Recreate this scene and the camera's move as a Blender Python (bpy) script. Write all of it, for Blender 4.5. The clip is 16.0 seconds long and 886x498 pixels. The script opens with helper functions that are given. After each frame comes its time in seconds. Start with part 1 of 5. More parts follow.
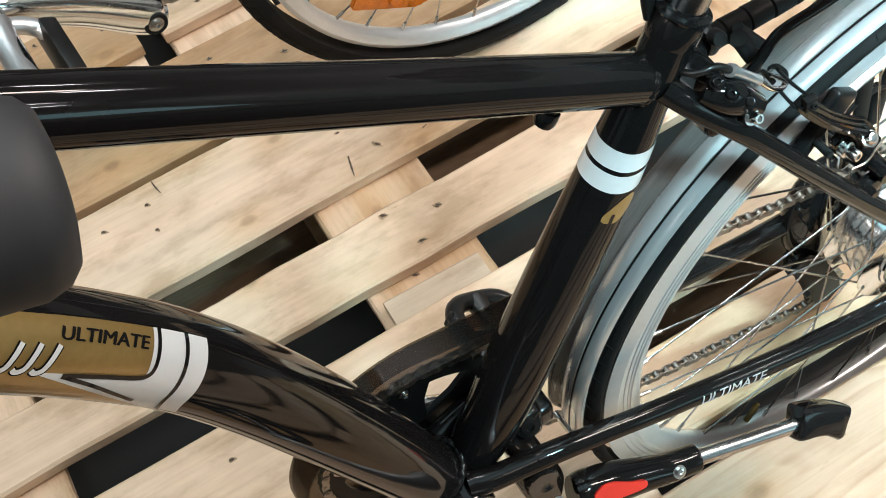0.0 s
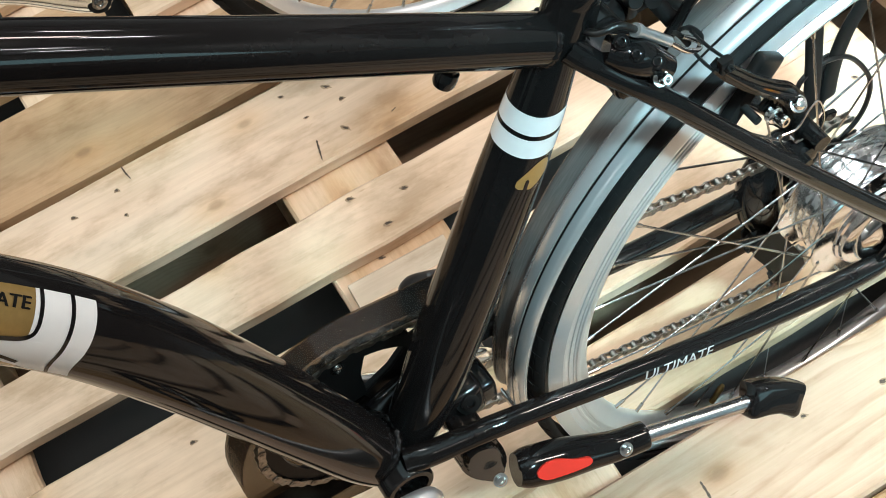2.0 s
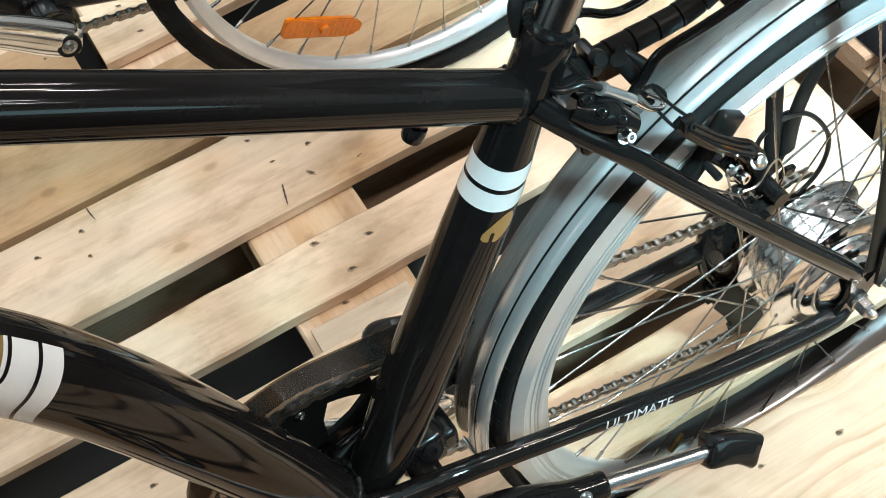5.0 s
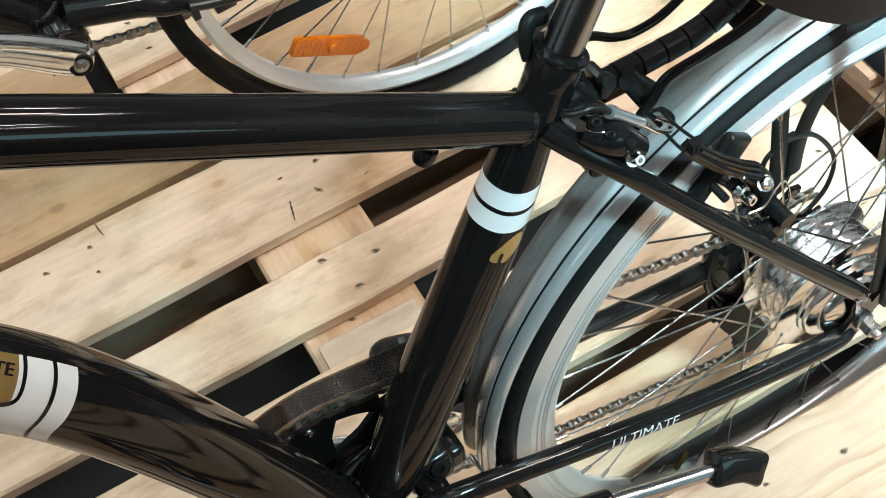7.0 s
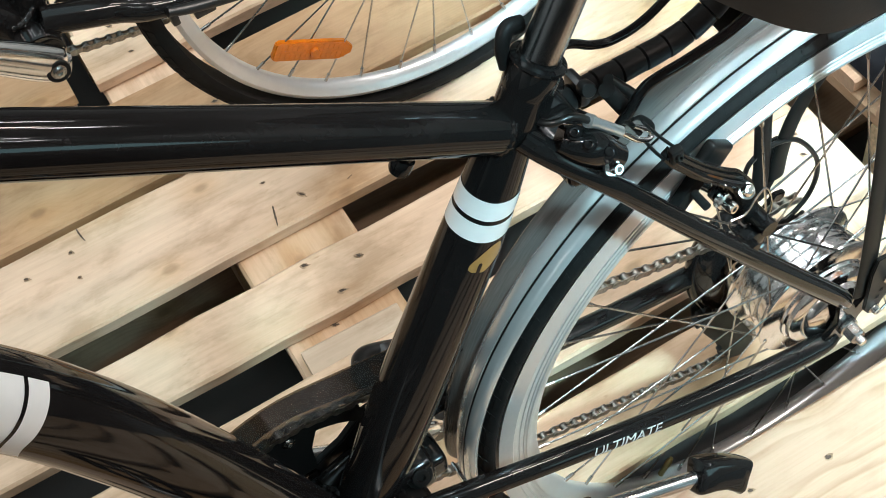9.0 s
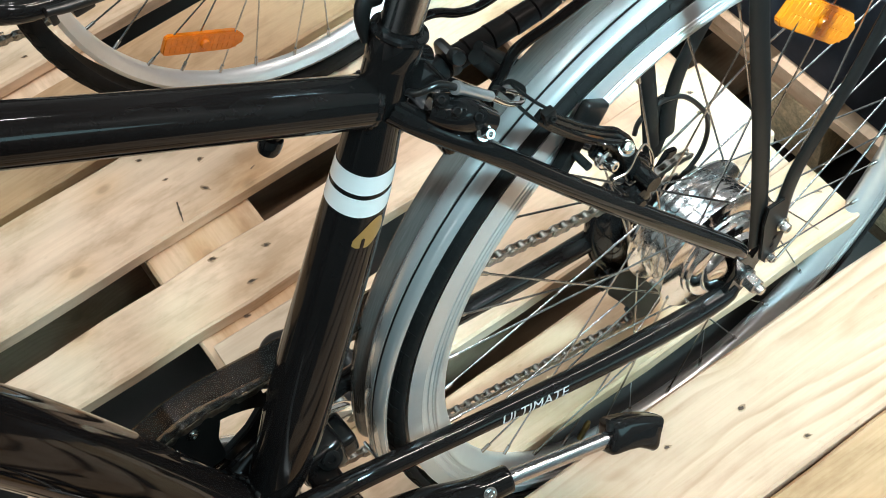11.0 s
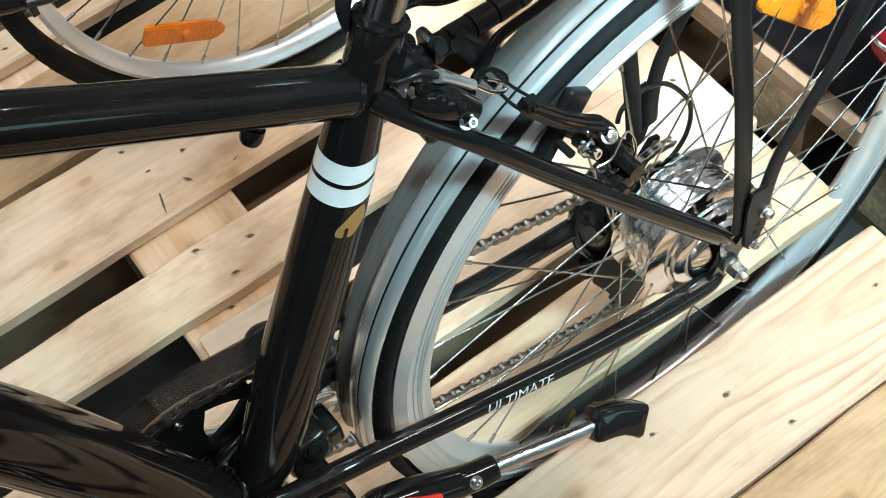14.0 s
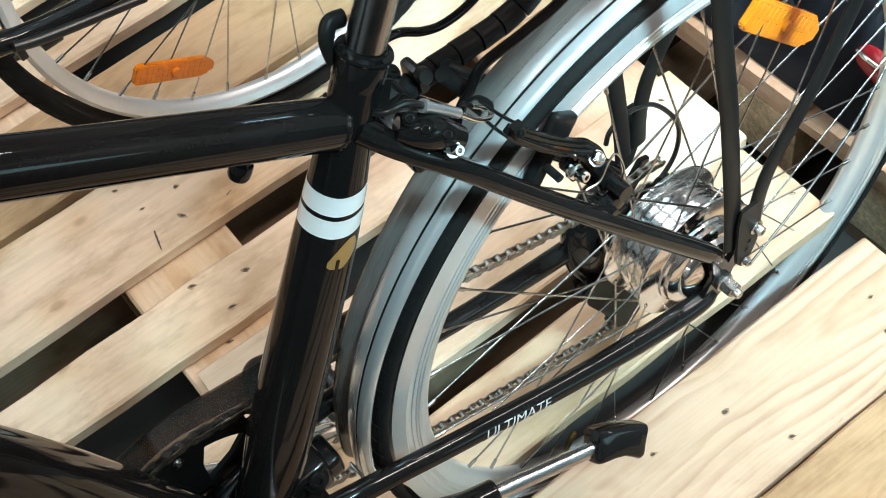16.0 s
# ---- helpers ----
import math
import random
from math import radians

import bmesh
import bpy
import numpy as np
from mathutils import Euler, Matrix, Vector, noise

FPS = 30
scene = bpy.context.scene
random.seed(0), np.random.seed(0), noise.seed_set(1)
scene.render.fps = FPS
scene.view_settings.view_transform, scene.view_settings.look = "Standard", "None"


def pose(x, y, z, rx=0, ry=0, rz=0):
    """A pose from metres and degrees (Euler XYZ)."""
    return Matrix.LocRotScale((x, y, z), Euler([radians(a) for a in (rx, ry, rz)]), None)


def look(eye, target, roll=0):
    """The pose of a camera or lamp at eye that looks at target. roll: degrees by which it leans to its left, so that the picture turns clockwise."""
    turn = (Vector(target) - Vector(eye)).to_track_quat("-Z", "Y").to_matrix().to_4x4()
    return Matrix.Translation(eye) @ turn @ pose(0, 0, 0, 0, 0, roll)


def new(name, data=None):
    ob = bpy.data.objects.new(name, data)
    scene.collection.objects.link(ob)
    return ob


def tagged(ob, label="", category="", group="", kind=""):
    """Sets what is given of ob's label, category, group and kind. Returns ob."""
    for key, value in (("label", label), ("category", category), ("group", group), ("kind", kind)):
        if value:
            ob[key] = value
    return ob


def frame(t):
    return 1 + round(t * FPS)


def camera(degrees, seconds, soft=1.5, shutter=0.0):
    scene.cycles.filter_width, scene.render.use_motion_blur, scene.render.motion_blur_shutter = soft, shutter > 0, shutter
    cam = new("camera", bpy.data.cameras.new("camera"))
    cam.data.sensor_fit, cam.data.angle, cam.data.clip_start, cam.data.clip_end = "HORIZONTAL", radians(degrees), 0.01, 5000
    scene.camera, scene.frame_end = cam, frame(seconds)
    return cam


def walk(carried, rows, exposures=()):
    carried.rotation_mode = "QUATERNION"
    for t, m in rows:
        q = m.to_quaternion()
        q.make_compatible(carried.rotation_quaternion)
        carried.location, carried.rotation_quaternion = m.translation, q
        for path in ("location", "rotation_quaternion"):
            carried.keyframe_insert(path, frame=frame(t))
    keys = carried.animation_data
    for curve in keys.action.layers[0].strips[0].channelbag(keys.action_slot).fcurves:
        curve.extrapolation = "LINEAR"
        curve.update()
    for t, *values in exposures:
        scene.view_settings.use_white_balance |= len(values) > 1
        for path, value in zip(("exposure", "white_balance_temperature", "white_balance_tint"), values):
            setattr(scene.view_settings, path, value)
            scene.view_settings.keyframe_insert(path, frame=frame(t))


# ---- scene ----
FOV = 35.02
cam = camera(FOV, 16.0, soft=0.9)
PATH = [
    (0.0, pose(-0.1715, -0.4380, 1.3628, 30.723, 6.710, -32.221)),
    (0.5, pose(-0.1428, -0.4483, 1.3408, 30.010, 6.443, -31.999)),
    (1.0, pose(-0.1287, -0.4626, 1.3333, 29.978, 7.199, -31.938)),
    (1.5, pose(-0.1194, -0.4856, 1.3229, 30.333, 8.108, -31.337)),
    (2.0, pose(-0.1079, -0.4986, 1.3296, 31.050, 8.438, -31.557)),
    (2.5, pose(-0.1045, -0.5007, 1.3345, 31.550, 8.183, -31.889)),
    (3.0, pose(-0.1092, -0.4935, 1.3414, 31.962, 7.508, -31.704)),
    (3.5, pose(-0.1124, -0.4938, 1.3445, 32.280, 7.104, -31.551)),
    (4.0, pose(-0.1082, -0.4967, 1.3434, 32.448, 6.921, -31.614)),
    (6.5, pose(-0.1095, -0.4965, 1.3502, 32.957, 6.473, -31.551)),
    (7.0, pose(-0.1118, -0.4952, 1.3547, 33.170, 6.586, -31.429)),
    (7.5, pose(-0.1121, -0.4964, 1.3570, 33.301, 6.610, -31.327)),
    (8.0, pose(-0.1124, -0.4913, 1.3569, 33.360, 6.520, -31.252)),
    (8.5, pose(-0.1102, -0.4870, 1.3539, 33.296, 6.381, -31.185)),
    (9.0, pose(-0.0981, -0.4893, 1.3508, 33.021, 6.374, -31.759)),
    (9.5, pose(-0.0772, -0.5059, 1.3472, 32.687, 6.429, -33.924)),
    (10.0, pose(-0.0686, -0.5153, 1.3402, 32.355, 6.823, -35.783)),
    (12.5, pose(-0.0689, -0.5231, 1.3423, 31.837, 6.475, -36.939)),
    (13.0, pose(-0.0674, -0.5252, 1.3410, 31.801, 6.546, -37.067)),
    (13.5, pose(-0.0668, -0.5250, 1.3402, 31.698, 6.594, -37.263)),
    (14.0, pose(-0.0682, -0.5206, 1.3392, 31.525, 6.472, -37.314)),
    (14.5, pose(-0.0658, -0.5242, 1.3366, 31.381, 6.647, -37.732)),
    (15.0, pose(-0.0616, -0.5292, 1.3379, 31.651, 7.234, -38.669)),
    (15.5, pose(-0.0615, -0.5281, 1.3400, 32.003, 7.540, -39.083)),
    (16.0, pose(-0.0637, -0.5259, 1.3434, 32.371, 7.537, -39.021)),]
walk(cam, PATH, ((0.0, 0.06), (2.0, 0.12), (4.0, 0.12), (6.5, 0.04), (9.5, 0.0), (16.0, -0.04)))

# ---- world, lamps ----
world = bpy.data.worlds.new("shop_air")
scene.world = world
world.use_nodes = True
world.node_tree.nodes["Background"].inputs[0].default_value = (0.80, 0.90, 1.0, 1)
world.node_tree.nodes["Background"].inputs[1].default_value = 0.18

COOL, WARM, WHITE_L, KEY, PANEL = (0.50, 0.92, 1.0), (1.0, 0.855, 0.765), (1.0, 0.97, 0.97), (0.52, 0.89, 1.0), (0.67, 0.93, 1.0)
# x, y, height over the floor, length, width, watts, tint
LAMPS = [(1.5, -0.6, 2.45, 0.9, 0.14, 38, WARM), (1.9, 0.2, 2.45, 0.9, 0.14, 21, WARM), (-3.0, 2.0, 4.2, 3.6, 3.6, 48, COOL), (0.62, -1.30, 2.45, 0.26, 0.16, 9.2, KEY), (0.9, 1.0, 4.2, 3.0, 5.0, 66, PANEL), (-1.5, 0.2, 2.95, 0.9, 0.2, 24, WARM), (-6.2, 0.0, 3.7, 0.08, 6.0, 60, WHITE_L), (-0.35, 1.6, 3.9, 0.04, 1.3, 8, WHITE_L), (0.30, 1.7, 3.9, 0.04, 1.3, 8, WHITE_L), (0.95, 1.6, 3.9, 0.04, 1.3, 8, WHITE_L), (1.6, 1.7, 3.9, 0.04, 1.3, 8, WHITE_L), (0.3, -2.4, 3.9, 1.2, 0.12, 13, WARM), (5.3, 2.4, 3.9, 0.6, 0.1, 26, WHITE_L), (5.2, 0.0, 3.9, 0.6, 0.1, 26, WHITE_L), (5.1, -3.1, 3.9, 0.6, 0.1, 20, WHITE_L), (5.9, -4.6, 3.9, 0.6, 0.1, 26, WHITE_L)]
# tilted lights and what they point at; 5 added to brighten pallet ends
AIMED = {3: (0.70, 0.20, 0.30), 5: (0.9, 0.2, 0.0)}


# ---- materials ----
def mat(name):
    m = bpy.data.materials.new(name)
    m.use_nodes = True
    nt = m.node_tree
    return m, nt, nt.nodes["Principled BSDF"]


def node(nt, kind, **kw):
    n = nt.nodes.new(kind)
    for k, v in kw.items():
        if k in n.inputs:
            n.inputs[k].default_value = v
    return n


def ramp(nt, fac, stops):
    r = nt.nodes.new("ShaderNodeValToRGB")
    el = r.color_ramp.elements
    while len(el) < len(stops):
        el.new(0.5)
    for e, (p, c) in zip(el, stops):
        e.position, e.color = p, (*c, 1)
    nt.links.new(fac, r.inputs[0])
    return r.outputs[0]


def bump(nt, bsdf, fac, strength, dist):
    b = node(nt, "ShaderNodeBump", Strength=strength, Distance=dist)
    nt.links.new(fac, b.inputs["Height"])
    nt.links.new(b.outputs[0], bsdf.inputs["Normal"])


def plain(name, col, rough=0.5, metal=0.0, coat=0.0, var=0.25, scale=60.0, bumpy=0.0, spec=0.5, dirt=0.0, rvar=0.06):
    """A surface with fine variation at two scales."""
    m, nt, b = mat(name)
    tc = node(nt, "ShaderNodeTexCoord")
    n1 = node(nt, "ShaderNodeTexNoise", Scale=scale, Detail=6.0, Roughness=0.65)
    n2 = node(nt, "ShaderNodeTexNoise", Scale=scale * 0.12, Detail=3.0)
    nt.links.new(tc.outputs["Object"], n1.inputs["Vector"])
    nt.links.new(tc.outputs["Object"], n2.inputs["Vector"])
    mx = node(nt, "ShaderNodeMath")
    mx.operation = "MULTIPLY"
    nt.links.new(n1.outputs[0], mx.inputs[0])
    nt.links.new(n2.outputs[0], mx.inputs[1])
    lo = [c * (1 - var) for c in col]
    hi = [min(1, c * (1 + var)) for c in col]
    nt.links.new(ramp(nt, mx.outputs[0], [(0.12, lo), (0.4, hi)]), b.inputs["Base Color"])
    rr = node(nt, "ShaderNodeMapRange")
    rr.inputs["To Min"].default_value, rr.inputs["To Max"].default_value = max(0.02, rough - rvar - dirt), rough + rvar + dirt
    nt.links.new(n1.outputs[0], rr.inputs["Value"])
    nt.links.new(rr.outputs[0], b.inputs["Roughness"])
    b.inputs["Metallic"].default_value = metal
    b.inputs["Coat Weight"].default_value = coat
    b.inputs["Coat Roughness"].default_value = 0.04
    b.inputs["Specular IOR Level"].default_value = spec
    if bumpy:
        bump(nt, b, n1.outputs[0], bumpy, 0.001)
    return m


def maths(nt, op, a, b=None, c=None):
    n = nt.nodes.new("ShaderNodeMath")
    n.operation = op
    for k, v in enumerate((a, b, c)):
        if v is None:
            continue
        if isinstance(v, (int, float)):
            n.inputs[k].default_value = v
        else:
            nt.links.new(v, n.inputs[k])
    return n.outputs[0]


def blend(nt, kind, a, b, fac=1.0):
    m = nt.nodes.new("ShaderNodeMix")
    m.data_type, m.blend_type = "RGBA", kind
    for sock, v in (("Factor", fac), ("A", a), ("B", b)):
        if isinstance(v, (int, float)):
            m.inputs[sock].default_value = v
        elif isinstance(v, tuple):
            m.inputs[sock].default_value = (*v, 1)
        else:
            nt.links.new(v, m.inputs[sock])
    return m.outputs["Result"]


def noise_at(nt, vec, stretch, scale, detail=3.0, rough=0.55):
    mp = node(nt, "ShaderNodeMapping")
    mp.inputs["Scale"].default_value = stretch
    nt.links.new(vec, mp.inputs[0])
    n = node(nt, "ShaderNodeTexNoise", Scale=scale, Detail=detail, Roughness=rough)
    nt.links.new(mp.outputs[0], n.inputs["Vector"])
    return n


def wood(name, pale, dark, gap=0.0052, strong=1.0, smear=1.0):
    """Sawn softwood: year rings round a pith that runs along the local x axis, knots, stains; each board differs."""
    m, nt, b = mat(name)
    tc = node(nt, "ShaderNodeTexCoord")
    info = node(nt, "ShaderNodeObjectInfo")
    rnd = info.outputs["Random"]
    r1 = maths(nt, "FRACT", maths(nt, "MULTIPLY", rnd, 37.7))
    r2 = maths(nt, "FRACT", maths(nt, "MULTIPLY", rnd, 91.3))
    r3 = maths(nt, "FRACT", maths(nt, "MULTIPLY", rnd, 153.1))
    off = node(nt, "ShaderNodeVectorMath")
    off.operation = "MULTIPLY_ADD"
    nt.links.new(rnd, off.inputs[0])
    off.inputs[1].default_value = (17.0, 9.0, 5.0)
    nt.links.new(tc.outputs["Object"], off.inputs[2])
    pos = off.outputs[0]
    sep = node(nt, "ShaderNodeSeparateXYZ")
    nt.links.new(tc.outputs["Object"], sep.inputs[0])
    X, Y, Z = sep.outputs
    slow = noise_at(nt, pos, (1.0, 2.0, 2.0), 2.6, 2.0)
    wob = noise_at(nt, pos, (1.0, 4.0, 4.0), 7.0, 2.0)
    # knots, stretched a little along the board
    mpk = node(nt, "ShaderNodeMapping")
    mpk.inputs["Scale"].default_value = (0.62, 1.0, 0.35)
    nt.links.new(pos, mpk.inputs[0])
    vor = node(nt, "ShaderNodeTexVoronoi", Scale=6.2)
    vor.voronoi_dimensions = "2D"
    nt.links.new(mpk.outputs[0], vor.inputs["Vector"])
    kd = vor.outputs["Distance"]
    near = node(nt, "ShaderNodeMapRange", **{"From Min": 0.04, "From Max": 0.24, "To Min": 1.0, "To Max": 0.0})
    nt.links.new(kd, near.inputs["Value"])
    knot = node(nt, "ShaderNodeMapRange", **{"From Min": 0.022, "From Max": 0.05, "To Min": 1.0, "To Max": 0.0})
    nt.links.new(maths(nt, "ADD", kd, maths(nt, "MULTIPLY", maths(nt, "SUBTRACT", wob.outputs[0], 0.5), 0.05)), knot.inputs["Value"])
    # radius from the pith
    py = maths(nt, "SUBTRACT", Y, maths(nt, "MULTIPLY_ADD", r1, 0.18, -0.09))
    pz = maths(nt, "ADD", Z, maths(nt, "MULTIPLY_ADD", r2, 0.07, 0.012))
    pz = maths(nt, "ADD", pz, maths(nt, "MULTIPLY", X, maths(nt, "MULTIPLY_ADD", r3, 0.06, -0.03)))
    rad = maths(nt, "SQRT", maths(nt, "ADD", maths(nt, "MULTIPLY", py, py), maths(nt, "MULTIPLY", pz, pz)))
    rad = maths(nt, "ADD", rad, maths(nt, "MULTIPLY", maths(nt, "SUBTRACT", slow.outputs[0], 0.5), 0.050))
    rad = maths(nt, "ADD", rad, maths(nt, "MULTIPLY", maths(nt, "SUBTRACT", wob.outputs[0], 0.5), 0.009))
    rad = maths(nt, "ADD", rad, maths(nt, "MULTIPLY", maths(nt, "MULTIPLY", near.outputs[0], near.outputs[0]), 0.011))
    ring = maths(nt, "FRACT", maths(nt, "DIVIDE", rad, gap))
    line = ramp(nt, ring, [(0.0, (0, 0, 0)), (0.45, (0.08, 0.08, 0.08)), (0.86, (0.8, 0.8, 0.8)), (0.92, (0.5, 0.5, 0.5)), (1.0, (0, 0, 0))])
    fade = noise_at(nt, pos, (1.5, 6.0, 6.0), 3.0, 2.0)
    show = node(nt, "ShaderNodeMapRange", **{"From Min": 0.35, "From Max": 0.65, "To Min": 0.25, "To Max": 1.0})
    nt.links.new(fade.outputs[0], show.inputs["Value"])
    amount = maths(nt, "MULTIPLY", maths(nt, "MULTIPLY_ADD", maths(nt, "MULTIPLY", r3, r3), 0.60 * strong, 0.20 * strong), show.outputs[0])
    col = blend(nt, "MIX", tuple(pale), tuple(p * 0.45 + d * 0.55 for p, d in zip(pale, dark)), maths(nt, "MULTIPLY", line, amount))
    fine = noise_at(nt, pos, (0.05, 1.6, 1.6), 110.0, 5.0, 0.7)
    col = blend(nt, "MULTIPLY", col, ramp(nt, fine.outputs[0], [(0.28, (0.90, 0.87, 0.83)), (0.55, (1.0, 1.0, 1.0)), (0.7, (1.03, 1.03, 1.03))]))
    blot = noise_at(nt, pos, (0.7, 2.2, 2.2), 3.5, 4.0)
    col = blend(nt, "MULTIPLY", col, ramp(nt, blot.outputs[0], [(0.31, (0.77, 0.68, 0.55)), (0.47, (0.97, 0.95, 0.91)), (0.7, (1.08, 1.08, 1.08))]), smear)
    mottle = noise_at(nt, pos, (0.8, 1.6, 1.6), 17.0, 5.0, 0.6)
    col = blend(nt, "MULTIPLY", col, ramp(nt, mottle.outputs[0], [(0.33, (0.77, 0.72, 0.66)), (0.50, (0.99, 0.98, 0.97)), (0.7, (1.07, 1.07, 1.07))]), smear)
    col = blend(nt, "MULTIPLY", col, ramp(nt, rnd, [(0.0, (0.89, 0.85, 0.79)), (0.4, (0.97, 0.96, 0.95)), (1.0, (1.06, 1.05, 1.03))]))
    # resin halo, then the knot itself, then small scuffs
    col = blend(nt, "MULTIPLY", col, (0.90, 0.80, 0.66), maths(nt, "MULTIPLY", maths(nt, "POWER", near.outputs[0], 2.0), 0.7))
    col = blend(nt, "MIX", col, tuple(d * 0.62 for d in dark), maths(nt, "MULTIPLY", knot.outputs[0], 0.45))
    scuff = noise_at(nt, pos, (2.0, 5.0, 5.0), 24.0, 2.0)
    sc = ramp(nt, scuff.outputs[0], [(0.0, (1, 1, 1)), (0.70, (1, 1, 1)), (0.80, (0.84, 0.80, 0.76))])
    col = blend(nt, "MULTIPLY", col, sc)
    nt.links.new(col, b.inputs["Base Color"])
    b.inputs["Roughness"].default_value = 0.55
    b.inputs["Specular IOR Level"].default_value = 0.35
    bump(nt, b, fine.outputs[0], 0.5, 0.0007)
    return m


PALE, DARK = (0.725, 0.567, 0.435), (0.42, 0.255, 0.145)
M_WOOD = wood("pine_wood", PALE, DARK, 0.0075, 0.55)
M_WOOD2 = wood("sawn_block_wood", (0.58, 0.47, 0.34), (0.33, 0.22, 0.13), 0.0042, 1.0)
M_RING = wood("broad_ringed_pine_wood", (0.595, 0.430, 0.320), (0.34, 0.20, 0.11), 0.0095, 3.3, 0.45)
M_SHIM = wood("grey_offcut_wood", (0.57, 0.475, 0.375), (0.30, 0.22, 0.15), 0.0050, 0.5)
M_BOTTOM = wood("dark_bottom_wood", (0.20, 0.145, 0.10), (0.10, 0.06, 0.035), 0.0050, 1.0)
M_TAN = wood("resinous_pine_wood", (0.47, 0.31, 0.185), (0.25, 0.13, 0.06), 0.0045, 1.5)
M_PAINT = plain("black_gloss_paint", (0.0085, 0.0077, 0.0077), 0.065, 0.0, 0.0, 0.2, 40, 0.0, 0.5, rvar=0.015)
M_PAINT.node_tree.nodes["Principled BSDF"].inputs["IOR"].default_value = 1.34
M_BLACK = plain("satin_black_metal", (0.0090, 0.0086, 0.0085), 0.40, 0.0, 0.0, 0.3, 80, 0.1, 0.12)
M_CAST = plain("cast_black_alloy", (0.008, 0.0077, 0.0077), 0.20, 0, 0, 0.2, 60, 0.1, 0.22)
M_POST = plain("grey_anodised_post", (0.30, 0.31, 0.32), 0.20, 1.0, 0, 0.08, 60)
M_PLASTIC = plain("black_plastic", (0.009, 0.0085, 0.0085), 0.32, 0, 0, 0.3, 120, 0.15)
M_RUBBER = plain("tyre_rubber", (0.010, 0.010, 0.010), 0.75, 0, 0, 0.35, 150, 0.3, 0.14)
M_ALU = plain("brushed_aluminium", (0.74, 0.74, 0.75), 0.30, 0.85, 0, 0.08, 90, 0.05)
M_LEG = plain("drawn_aluminium_leg", (0.50, 0.50, 0.52), 0.22, 1.0, 0, 0.12, 90, 0.05)
M_RIM = plain("silver_rim", (0.65, 0.665, 0.675), 0.30, 0.60, 0, 0.05, 60, 0.0, rvar=0.02)
M_CHROME = plain("polished_metal", (0.86, 0.86, 0.85), 0.13, 1.0, 0, 0.08, 50, 0.0)
M_STEEL = plain("spoke_steel", (0.52, 0.52, 0.51), 0.25, 1.0, 0, 0.15, 90)
M_HUB = plain("polished_hub_aluminium", (0.84, 0.84, 0.84), 0.15, 1.0, 0, 0.06, 60)
M_CHAIN = plain("oiled_chain_steel", (0.30, 0.28, 0.25), 0.36, 1.0, 0, 0.5, 200, 0.1)
M_GUARD = plain("polished_mudguard_steel", (0.76, 0.78, 0.79), 0.27, 0.69, 0.35, 0.02, 30, 0.0, rvar=0.004)
M_WHITE = plain("white_decal", (0.82, 0.83, 0.83), 0.2, 0, 0.6, 0.03, 50)
M_PRINT = plain("pale_grey_print", (0.42, 0.42, 0.43), 0.3, 0, 0.3, 0.3, 300)
M_GOLD = plain("gold_decal", (0.40, 0.255, 0.085), 0.3, 0.5, 0.5, 0.1, 200)
M_ORANGE = plain("orange_reflector_plastic", (0.80, 0.215, 0.005), 0.22, 0, 0.4, 0.2, 90)
M_RED = plain("red_plastic", (0.70, 0.035, 0.02), 0.35, 0, 0.1, 0.08, 90)
M_LENS = plain("dark_red_plastic", (0.30, 0.012, 0.02), 0.25, 0, 0.2, 0.2, 60)
M_BRASS = plain("brass_valve", (0.55, 0.38, 0.14), 0.3, 1.0, 0, 0.2, 300)
M_TORN = plain("torn_wood_fibre", (0.36, 0.25, 0.16), 0.8, 0, 0, 0.4, 400)
M_NAIL = plain("rusty_nail", (0.075, 0.052, 0.036), 0.7, 0.0, 0, 0.4, 300)
M_FLOOR = plain("dark_shop_floor", (0.016, 0.014, 0.012), 0.6, 0, 0, 0.4, 9, 0.1)
M_WALL = plain("grey_shop_wall", (0.72, 0.71, 0.69), 0.7, 0, 0, 0.1, 2)
M_CEIL = plain("grey_ceiling", (0.72, 0.73, 0.74), 0.8, 0, 0, 0.1, 2)
M_CHIP = plain("pressed_chipboard", (0.62, 0.50, 0.33), 0.75, 0, 0, 0.5, 160, 0.8)
M_GREY = plain("grey_grip_rubber", (0.028, 0.028, 0.030), 0.6, 0, 0, 0.2, 90, 0.1)


def smoke(name, tint, alpha, shade=(0.04, 0.07)):
    m, nt, b = mat(name)
    tr = node(nt, "ShaderNodeBsdfTransparent")
    tr.inputs[0].default_value = (*tint, 1)
    mix = node(nt, "ShaderNodeMixShader")
    mix.inputs[0].default_value = alpha
    nz = node(nt, "ShaderNodeTexNoise", Scale=25.0, Detail=3.0)
    nt.links.new(ramp(nt, nz.outputs[0], [(0.3, (shade[0], shade[0] * 0.95, shade[0] * 0.90)), (0.7, (shade[1], shade[1] * 0.95, shade[1] * 0.90))]), b.inputs["Base Color"])
    b.inputs["Roughness"].default_value = 0.12
    nt.links.new(tr.outputs[0], mix.inputs[1])
    nt.links.new(b.outputs[0], mix.inputs[2])
    nt.links.new(mix.outputs[0], nt.nodes["Material Output"].inputs[0])
    return m


M_SMOKE = smoke("smoked_clear_plastic", (0.46, 0.415, 0.365), 0.16, (0.02, 0.035))
M_LIP = smoke("tinted_clear_plastic", (0.50, 0.48, 0.47), 0.72, (0.10, 0.14))


